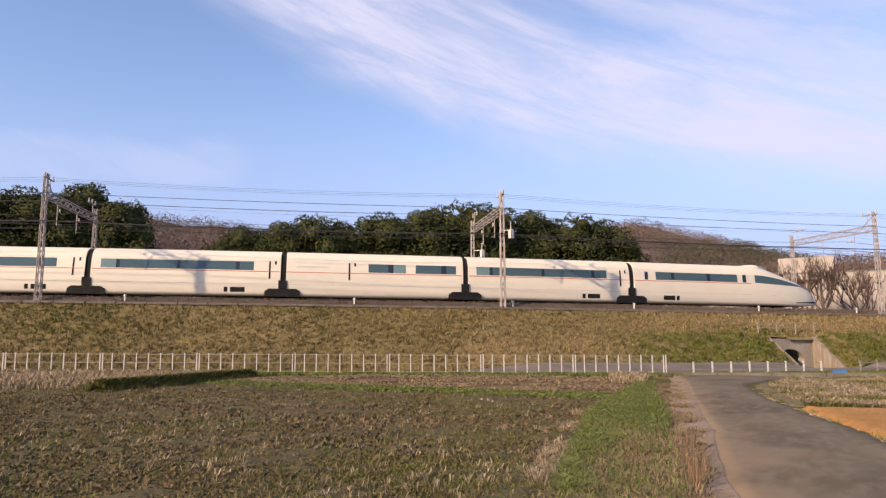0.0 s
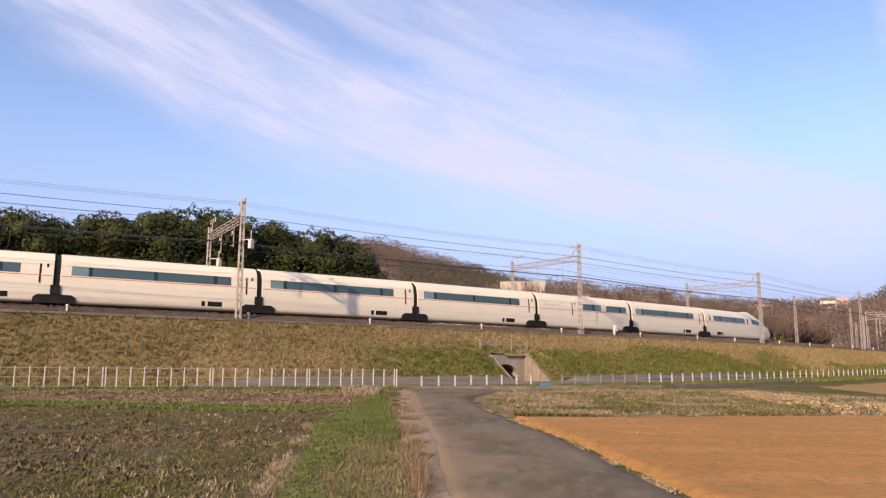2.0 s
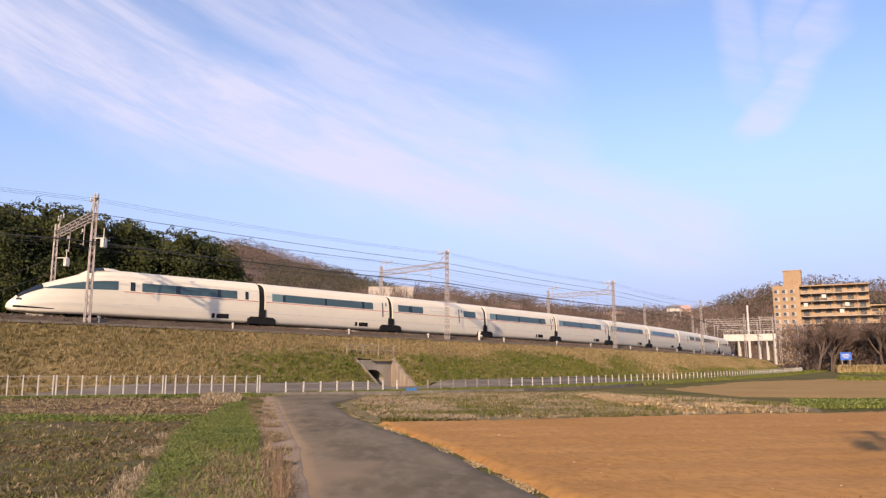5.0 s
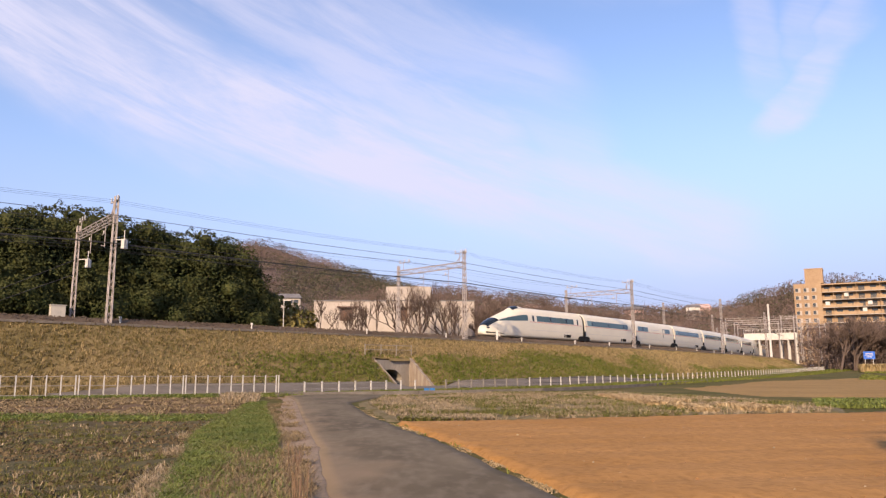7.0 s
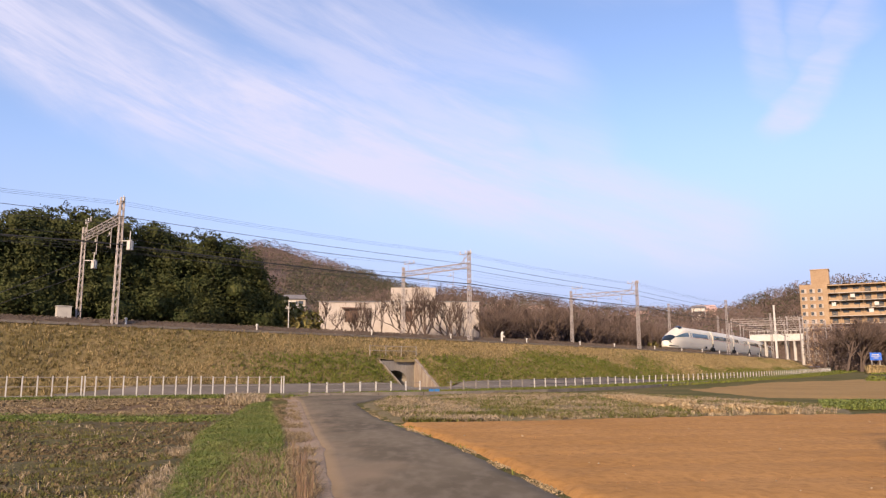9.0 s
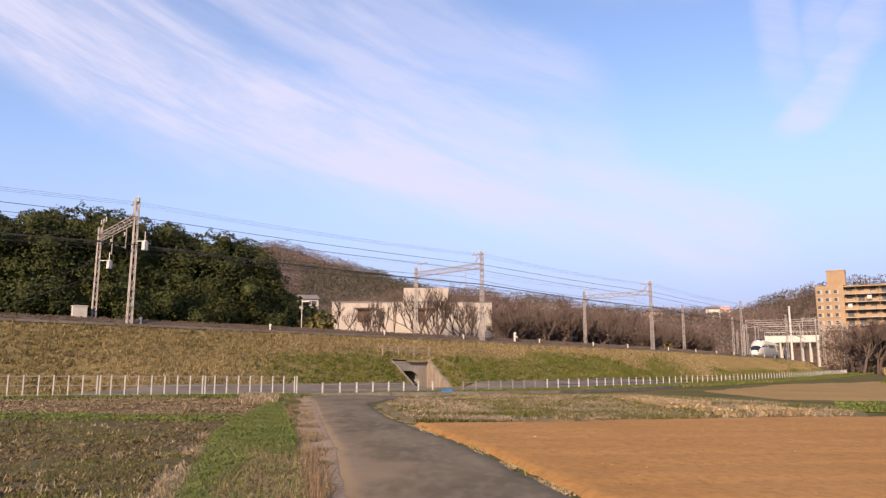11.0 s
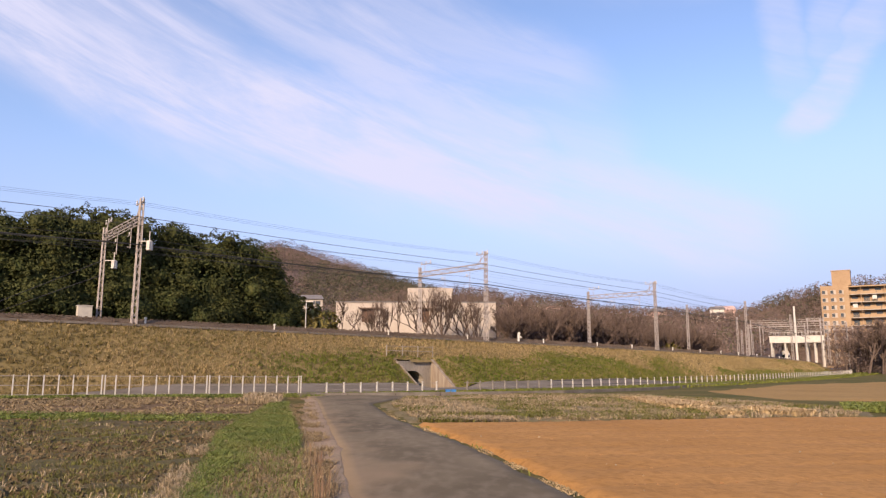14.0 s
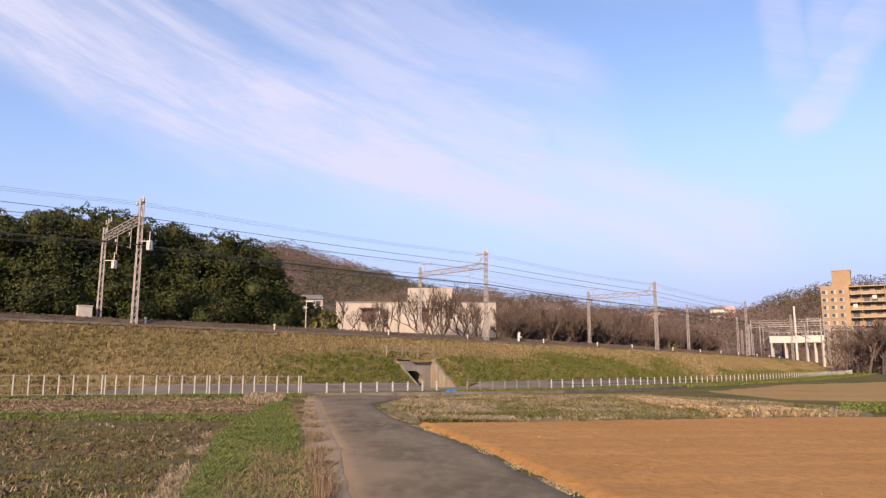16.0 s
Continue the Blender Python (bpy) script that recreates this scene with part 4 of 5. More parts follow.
GROVE = [(-54.4, 11.4, -15), (-10.0, 9.4, -14.5), (-92, 14.0, -15), (-88, 15.0, -14), (-84, 15.2, -15.5), (-79, 15.8, -14), (-73.5, 15.9, -15), (-68.2, 16.7, -15), (-63.4, 15.3, -14.6), (-51.8, 12.9, -15), (-48.6, 13.3, -14.2), (-44.6, 14.3, -15), (-38.4, 14.3, -15.2),
         (-34.8, 14.6, -14), (-31.2, 16.0, -15), (-27.2, 15.3, -14.4), (-23.0, 15.1, -15), (-18.8, 14.9, -14.2), (-15.2, 14.3, -15), (-12.4, 12.4, -14.5),
         (-90, 13, -20), (-76, 14, -20), (-66, 13.5, -19.5), (-48, 11.5, -19), (-36, 13, -19.5), (-25, 13.5, -20), (-17, 12, -19)]
kinds = [evergreen(3), evergreen(11), evergreen(27)]
rng = random.Random(5)
for k, (s, top, d) in enumerate(GROVE):
    p = track(s, d)
    base = p.z - 3.5
    hgt = (top - base) / 11.4
    m = pose(p.x, p.y, base, 0, 0, rng.uniform(0, 360))
    ob = kinds[k] if k < 3 else copy_thing(kinds[k % 3], m)
    ob.matrix_basis = m @ Matrix.Diagonal((hgt * rng.uniform(0.95, 1.12), hgt * rng.uniform(0.95, 1.12), hgt, 1))

M_TWIG = mat("bare_twigs", (0.10, 0.07, 0.056), (0.135, 0.095, 0.074), 0.3, 0.95, island=0.35)
M_OLIVE = mat("olive_leaf", (0.13, 0.112, 0.03), (0.20, 0.155, 0.05), 0.5, 0.7, island=0.4)


def bare_tree(seed, height=8.0, depth=5, spread=0.55, trunk=0.2, forks=(2, 4), least=0.02):
    rng = random.Random(seed)
    t = thing("bare_tree", "leafless grey-brown tree with fine upright twigs", "tree", "bare trees")
    big, fine = Mesh(), Mesh()

    def grow(p, d, length, r, level):
        q = p + d * length
        (big if level < 2 else fine).tube(p, q, r, r * 0.62, 5 if level < 2 else 3, False)
        if level >= depth:
            return
        for _ in range(rng.randint(*forks) + (1 if level >= 2 else 0)):
            side = Vector((rng.gauss(0, 1), rng.gauss(0, 1), rng.gauss(0, 0.5)))
            nd = (d + side * spread + Vector((0, 0, 0.42))).normalized()
            grow(p.lerp(q, rng.uniform(0.55, 1.0)), nd, length * rng.uniform(0.6, 0.85), max(r * 0.6, least), level + 1)
    for k in range(rng.randint(1, 2)):
        grow(Vector((0.15 * k, 0, -0.2)), Vector((rng.gauss(0, 0.14), rng.gauss(0, 0.14), 1)).normalized(), height * 0.36, trunk, 0)
    part("trunk", big, M_BARK, t)
    part("twig_crown", fine, M_TWIG, t)
    return t


bare = [bare_tree(2, 8, 5, 0.46), bare_tree(5, 8, 5, 0.52), bare_tree(9, 8, 5, 0.42), bare_tree(14, 8, 5, 0.5)]
used = set()


def plant(kind, x, y, z, size, wide=1.0):
    m = pose(x, y, z, 0, 0, rng.uniform(0, 360))
    src = bare[kind % 4]
    if kind % 4 in used:
        src = copy_thing(src, m)
    used.add(kind % 4)
    src.matrix_basis = m @ Matrix.Diagonal((size * wide, size * wide, size, 1))


# cherry row before the white building
open_trees = [bare_tree(31, 8, 5, 0.5, 0.17, (2, 3), 0.013), bare_tree(35, 8, 5, 0.55, 0.18, (2, 3), 0.013), bare_tree(38, 8, 5, 0.46, 0.16, (2, 3), 0.013)]
for k, (x, z) in enumerate([(-13.4, 0.85), (-10.9, 0.72), (-7.9, 0.8), (-5.3, 0.85), (-2.9, 0.92), (-1.0, 0.98), (0.9, 0.9), (2.8, 0.88), (5.0, 0.8), (7.0, 0.72)]):
    y = 104.5 + 2.0 * math.sin(k * 2.1)
    m = pose(x, y, 1.5, 0, 0, rng.uniform(0, 360))
    ob = open_trees[k] if k < 3 else copy_thing(open_trees[k % 3], m)
    ob.matrix_basis = m @ Matrix.Diagonal((1.5 * z, 1.5 * z, 1.68 * z, 1))
# thicket behind the line
k = 0
for s in np.arange(21, 112, 2.1):
    for d in (-13.5, -19.0):
        p = track(s + rng.uniform(-0.8, 0.8), d + rng.uniform(-1.5, 1.5))
        if p.x < 0.085 * p.y:
            continue
        plant(k, p.x, p.y, p.z - 3.2, rng.uniform(0.92, 1.2) * (1 + 0.08 * (d < -16)), 1.1)
        k += 1
# wood behind the far field
for az in np.arange(25.5, 46, 0.6):
    for dist in ((178, 190) if az < 30 else (180, 194)):
        a = math.radians(az + rng.uniform(-0.3, 0.3))
        dd = dist + rng.uniform(-6, 6)
        x, y = dd * math.sin(a), dd * math.cos(a)
        if near_line(x, y)[1] < 11.5:
            continue
        plant(k, x, y, land(x, y) - 0.1, rng.uniform(0.95, 1.45), 1.1)
        k += 1
# evergreen shrubs among them
shrub = leaf_cloud([(0, 0, 1.2, 1.5, 0.9), (1.1, 0.4, 1.0, 1.1, 0.9), (-1.2, -0.2, 1.3, 1.2, 1.0), (0.2, 0.2, 2.4, 1.1, 0.9)], 1800, 0.2, 8).data("shrub", M_OLIVE)
for s, d, z in ((-8.4, -16, 2.0), (-6.2, -17, 2.2), (-4.4, -16.5, 1.9), (20, -12, 0.8), (26, -12.5, 0.6), (33, -12, 0.6), (76, -12.5, 1.5), (57, -12.4, 0.7), (46, -12.2, 0.6)):
    p = track(s, d)
    ob = tagged(new("shrub", shrub), "rounded olive-green evergreen shrub behind the track", "shrub", "evergreen shrubs")
    ob.matrix_basis = pose(p.x, p.y, p.z - 3.3, 0, 0, rng.uniform(0, 360)) @ Matrix.Scale(z, 4)
# ---------- hills and woods in the distance ----------
# Distance haze is put into these base colours, paler than near twigs and leaves.
M_HILL = mat("haze_paled_hill_floor", (0.135, 0.096, 0.078), (0.16, 0.115, 0.094), 0.05, 0.95)
M_WOOD = mat("haze_paled_bare_wood", (0.15, 0.106, 0.086), (0.185, 0.13, 0.106), 0.02, 0.95, island=0.16)
M_WOOD_GREEN = mat("haze_paled_evergreen_wood", (0.075, 0.072, 0.045), (0.10, 0.09, 0.056), 0.02, 0.95, island=0.25)


def hill(name, label, ridge, dist, foot, canopy, trees, seed, green):
    """ridge: (azimuth, elevation) of the tree tops in degrees, seen from the road."""
    azs, els = [a for a, _ in ridge], [e for _, e in ridge]
    lo, hi = azs[0], azs[-1]
    rng = random.Random(seed)

    def surface(az, u):
        el = float(np.interp(az, azs, els))
        top = 1.6 + dist * math.tan(math.radians(el)) - canopy * 0.6
        r = foot + (dist - foot) * min(u, 1) + (dist * 0.4) * max(0, u - 1)
        z = 2 + (top - 2) * (max(0, min(u, 1)) ** 0.8) * (1 if u <= 1 else 1 - 0.6 * (u - 1))
        z *= 1 + 0.05 * noise.noise((az * 0.3, u * 2, seed)) * (u < 0.95)
        a = math.radians(az)
        return Vector((r * math.sin(a), r * math.cos(a), z))
    m = Mesh()
    m.grid([[surface(lo + (hi - lo) * i / 60, u) for i in range(61)] for u in (-0.05, 0.1, 0.25, 0.4, 0.55, 0.7, 0.85, 1.0, 1.4, 2.0)])
    tagged(part(name, m, M_HILL, None, "", True), label, kind="structure")
    crowns = {False: [], True: []}
    for _ in range(trees):
        az, u = rng.uniform(lo, hi), rng.uniform(0.0, 1.0) ** 0.8
        g = green(az, u) > rng.random()
        crowns[g].append((*surface(az, u), canopy * rng.uniform(0.62, 0.98)))
    for g, name2, label2, material in ((False, "bare_wood", "far brown leafless wood covering a hill", M_WOOD), (True, "evergreen_wood", "dark evergreens among a far wood", M_WOOD_GREEN)):
        if crowns[g]:
            tagged(new(name2, fuzz(name2, crowns[g], material, seed, 0.52 if not g else 0.46, 0.040 if not g else 0.050)), label2, kind="stuff")


def fuzz(name, crowns, material, seed, wide, size, sprays=56):
    """Rounded crowns of many small sprays."""
    g = np.random.default_rng(seed)
    c = np.repeat(np.array(crowns), sprays, axis=0)
    n = len(c)
    v = g.normal(size=(n, 3))
    v /= np.linalg.norm(v, axis=1)[:, None]
    h = c[:, 3]
    k = g.uniform(0.7, 1.02, n)
    p = c[:, :3] + np.stack([v[:, 0] * wide * h * k, v[:, 1] * wide * h * k, h * 0.38 + v[:, 2] * h * 0.42 * k], 1)
    e = g.normal(size=(n, 3)) + np.array([0, 0, 0.5]) + v * 0.6
    e /= np.linalg.norm(e, axis=1)[:, None]
    f = np.cross(e, g.normal(size=(n, 3)))
    f /= np.linalg.norm(f, axis=1)[:, None]
    s = (h * size * g.uniform(0.6, 1.4, n))[:, None]
    q = np.stack([p - e * s, p - f * s * 0.6, p + e * s, p + f * s * 0.6], 1).reshape(-1, 3)
    i = np.arange(n)[:, None] * 4
    me = bpy.data.meshes.new(name)
    me.from_pydata(q.tolist(), [], np.hstack([i, i + 1, i + 2, i + 3]).tolist())
    me.materials.append(material)
    return me


hill("hill_left", "long wooded ridge", [(-58, 9.8), (-51.7, 10.1), (-49.1, 10.0), (-46.7, 9.6), (-44.7, 9.8), (-43.1, 9.5), (-39.7, 9.0), (-33.7, 8.2), (-30, 7.5)], 380, 230, 8, 1900, 3, lambda a, u: 0.12)
hill("hill_middle", "rounded wooded hill", [(-24, 5.5), (-18, 7.6), (-15.4, 8.9), (-14.1, 9.4), (-12.9, 9.75), (-11.2, 9.5), (-9.0, 8.7), (-5.9, 7.9), (-2.8, 7.0), (-1.0, 6.4), (1, 5.6), (4, 4.8)], 460, 250, 8, 3600, 4, lambda a, u: 0.75 if (a > -11 and u < 0.75) else (0.9 if a > -6 else 0.1))
hill("hill_low", "low wooded rise with houses on it", [(-8, 5.0), (-3, 6.0), (0.7, 6.35), (3.8, 6.2), (6.4, 5.8), (9.4, 5.5), (12.0, 5.0), (14.9, 4.6), (18.1, 4.5), (20.0, 4.4), (22.3, 4.4), (24.5, 4.2)], 330, 190, 7, 2800, 5, lambda a, u: 0.12)
hill("hill_right", "wooded hill behind an apartment block", [(21, 3.2), (22.3, 4.4), (23.5, 4.9), (25.0, 5.5), (26.1, 5.75), (27.9, 6.05), (29.8, 6.3), (31.3, 6.3), (33.4, 5.8), (35.4, 5.75), (36.8, 5.5), (40, 5.0), (52, 4.5)], 390, 320, 9, 2800, 6, lambda a, u: 0.3 if u > 0.5 else 0.1)


brush = random.Random(21)
near_crowns = []
for _ in range(520):
    p = track(brush.uniform(19, 125), brush.uniform(-34, -13.5))
    if p.x > 0.098 * p.y:
        near_crowns.append((p.x, p.y, p.z - 3.4, brush.uniform(6.2, 9.2)))
tagged(new("brushwood", fuzz("brushwood", near_crowns, M_WOOD, 31, 0.36, 0.020, 230)), "grey-brown leafless brushwood behind the railway", kind="stuff")
near_crowns = []
for _ in range(90):
    a, r = math.radians(brush.uniform(27.4, 33)), brush.uniform(195, 235)
    x, y = r * math.sin(a), r * math.cos(a)
    if near_line(x, y)[1] > 9:
        near_crowns.append((x, y, land(x, y) - 0.3, brush.uniform(12, 16.5)))
for _ in range(520):
    a, r = math.radians(brush.uniform(25.8, 47)), brush.uniform(178, 230)
    x, y = r * math.sin(a), r * math.cos(a)
    if near_line(x, y)[1] > 12:
        near_crowns.append((x, y, land(x, y) - 0.3, brush.uniform(7, 12)))
tagged(new("brushwood", fuzz("brushwood", near_crowns, M_WOOD, 32, 0.36, 0.016, 300)), "grey-brown leafless brushwood behind the fields", kind="stuff")


# ---------- buildings ----------
M_WALL = mat("pale_render", (0.46, 0.395, 0.335), (0.40, 0.34, 0.285), 0.4, 0.9, fine=8, c2=(0.36, 0.31, 0.25), stretch=(1, 1, 0.4))
M_BROWN = mat("brown_shutter", (0.14, 0.085, 0.06), (0.18, 0.11, 0.08), 1, 0.8)
M_TAN = mat("tan_tile_facade", (0.37, 0.25, 0.15), (0.33, 0.22, 0.13), 0.3, 0.8, fine=10)
M_TAN_LIGHT = mat("balcony_front", (0.42, 0.285, 0.17), (0.36, 0.245, 0.145), 0.3, 0.8)
M_SHADE_GLASS = mat("window_glass", (0.05, 0.06, 0.07), (0.08, 0.09, 0.1), 0.6, 0.15)
M_ROOF = mat("grey_roof", (0.16, 0.15, 0.15), (0.22, 0.2, 0.19), 1, 0.7)


def hall():
    b = thing("white_hall", "pale flat-roofed hall with a raised block", "building")
    w = Mesh()
    # front wall with two real openings
    xs = [-16.5, -12.5, -10.6, -3.6, -2.1, 8.2]
    for i, (x0, x1) in enumerate(zip(xs, xs[1:])):
        hole = i in (1, 3)
        for z0, z1 in (((2, 8.6), (10.6, 11.7)) if hole else ((2, 11.7),)):
            w.box(((x0 + x1) / 2, 114.2, (z0 + z1) / 2), (x1 - x0, 0.3, z1 - z0))
    part("wall", w, M_WALL, b)
    part("side_wall", Mesh().box((-16.35, 121, 6.85), (0.3, 13, 9.7)).box((8.05, 121, 6.85), (0.3, 13, 9.7)).box((-4.2, 127, 6.85), (24.4, 0.3, 9.7)), M_WALL, b)
    part("roof", Mesh().box((-4.15, 120.6, 11.75), (24.9, 13.4, 0.16)), M_ROOF, b)
    part("tower", Mesh().box((-2.0, 119.5, 12.95), (7.1, 8, 2.3)), M_WALL, b, "raised pale roof block")
    for x in (-11.55, -2.85):
        part("shutter", Mesh().box((x, 114.35, 9.6), (1.9, 0.1, 2.0)), M_BROWN, b)
        part("awning", Mesh().box((x + 0.3, 113.8, 10.75), (3.4, 0.7, 0.14)), M_BROWN, b)


hall()


def apartment_block():
    b = thing("apartment_block", "tan tiled apartment block with long balconies", "apartment building")
    ang = math.atan2(-11.3, 19)
    r = Matrix.Rotation(ang, 3, "Z")
    o = Vector((144.9, 262.6, 0))

    def at(u, v, z):
        return o + r @ Vector((u, v, 0)) + Vector((0, 0, z))
    end = Mesh().box(at(-4.4, 7.5, 16.9), (9.0, 15, 29.2), r)
    part("end_block", end, M_TAN, b)
    part("stair_tower", Mesh().box(at(-2.0, 5, 34.2), (6.0, 8, 5.4), r), M_TAN, b)
    part("tower_cap", Mesh().box(at(-2.0, 5, 37.0), (6.3, 8.3, 0.3), r), M_TAN_LIGHT, b)
    part("pier", Mesh().box(at(-0.6, -0.3, 16.8), (1.6, 1.0, 29.0), r), M_TAN_LIGHT, b)
    part("main_wall", Mesh().box(at(11.2, 8, 16.6), (22.2, 12, 28.4), r), M_TAN, b)
    part("low_wall", Mesh().box(at(28.2, 8, 12.8), (11.8, 12, 20.4), r), M_TAN, b)
    part("roof", Mesh().box(at(11.2, 7.2, 30.95), (22.8, 14.6, 0.4), r), M_TAN_LIGHT, b)
    part("roof", Mesh().box(at(28.4, 7.2, 23.15), (12.4, 14.6, 0.4), r), M_TAN_LIGHT, b)
    glass = Mesh().box((0, 0, 0), (1.9, 0.1, 1.9)).data("window", M_SHADE_GLASS)
    pane = Mesh().box((-0.25, -0.16, 0), (0.95, 0.1, 1.15)).data("window", M_SHADE_GLASS)
    surround = Mesh().box((0.1, 0.05, 0), (1.75, 0.2, 1.4)).box((0.1, -0.05, -0.78), (1.9, 0.35, 0.16)).data("window_frame", M_WALL)
    for f in range(10):
        z = 29.2 - f * 2.77
        for u in (-7.6, -4.9, -2.2):
            for name, me, out in (("window", pane, -0.04), ("window_frame", surround, -0.04)):
                ob = new(name, me)
                ob.parent = b
                ob.matrix_basis = Matrix.LocRotScale(at(u, out, z), r.to_quaternion(), None)
    rngb = random.Random(4)
    for f in range(10):
        z = 28.2 - f * 2.77
        for u0, u1 in ([(0.3, 22.3)] if f < 3 else [(0.3, 34.1)]):
            ln = u1 - u0
            slab = part("balcony_slab", Mesh().box(at((u0 + u1) / 2, 0.9, z - 0.1), (ln, 2.2, 0.22), r), M_WALL, b)
            fr = Mesh()
            u = u0 + 0.1
            while u < u1 - 1:
                w = rngb.choice((2.0, 3.2, 4.2))
                w = min(w, u1 - u)
                if rngb.random() < 0.62:
                    fr.box(at(u + w / 2, -0.12, z + 0.5), (w - 0.15, 0.12, 1.0), r)
                else:
                    for q in np.arange(u + 0.1, u + w, 0.35):
                        fr.box(at(q, -0.12, z + 0.5), (0.07, 0.06, 1.0), r)
                u += w
            part("balcony_front", fr, M_TAN_LIGHT, slab)
            for u in np.arange(u0 + 1.6, u1 - 1, 3.65):
                ob = new("window", glass)
                ob.parent = b
                ob.matrix_basis = Matrix.LocRotScale(at(u, 1.96, z + 1.1), r.to_quaternion(), None)
            for u in np.arange(u0 + 3.6, u1, 3.65 * 2):
                part("partition", Mesh().box(at(u, 0.95, z + 1.25), (0.16, 2.0, 2.5), r), M_TAN_LIGHT, slab)
    for u, z in ((1.9, 24.0), (8.0, 26.9), (13.4, 21.4), (15.2, 23.8)):
        part("bedding", Mesh().box(at(u, -0.3, z), (1.4, 0.08, 1.3), r), M_WHITE, b, "white bedding hung out to air")


apartment_block()


def house(x, y, z, w, h, turn_deg, wall, roof):
    b = thing("house", "small pale two-storey house on a wooded rise", "house", "houses on the rise")
    r = Matrix.Rotation(math.radians(turn_deg), 3, "Z")
    o = Vector((x, y, z))
    part("wall", Mesh().box(o + Vector((0, 0, h / 2)), (w, w * 0.75, h), r), wall, b)
    m = Mesh()
    a, d = w / 2 + 0.5, w * 0.375 + 0.5
    pts = [(-a, -d, h), (a, -d, h), (a, d, h), (-a, d, h), (-a * 0.75, 0, h + w * 0.22), (a * 0.75, 0, h + w * 0.22)]
    m.add([o + r @ Vector(p) for p in pts], [(0, 1, 5, 4), (2, 3, 4, 5), (1, 2, 5), (3, 0, 4), (3, 2, 1, 0)])
    part("roof", m, roof, b)
    for u in (-0.28, 0.05, 0.3):
        part("window", Mesh().box(o + r @ Vector((u * w, -w * 0.375 - 0.03, h * 0.62)), (1.5, 0.08, 1.1), r), M_SHADE_GLASS, b)


def far_house(az, el, dist, w, h, turn_deg, wall=M_WALL, roof=M_ROOF):
    a = math.radians(az)
    house(dist * math.sin(a), dist * math.cos(a), 1.6 + dist * math.tan(math.radians(el)) - h, w, h, turn_deg, wall, roof)


M_PINK = mat("pinkish_render", (0.62, 0.42, 0.36), (0.55, 0.37, 0.32), 0.5, 0.9)
far_house(-11.6, 5.05, 235, 6, 3, 12)
far_house(-10.1, 5.15, 235, 7, 3, 8, M_WALL)
for az, el, w in ((4.2, 4.85, 7), (5.6, 4.9, 6), (7.2, 4.75, 7), (8.6, 4.7, 6), (16.2, 4.2, 6)):
    far_house(az, el, 300, w, 5, rng.uniform(-20, 20), M_PINK if w == 6 else M_WALL)
far_house(20.9, 4.2, 310, 8, 4.5, -20, M_PINK, M_PINK)
far_house(20.4, 4.3, 300, 5, 5, -20, M_WHITE)


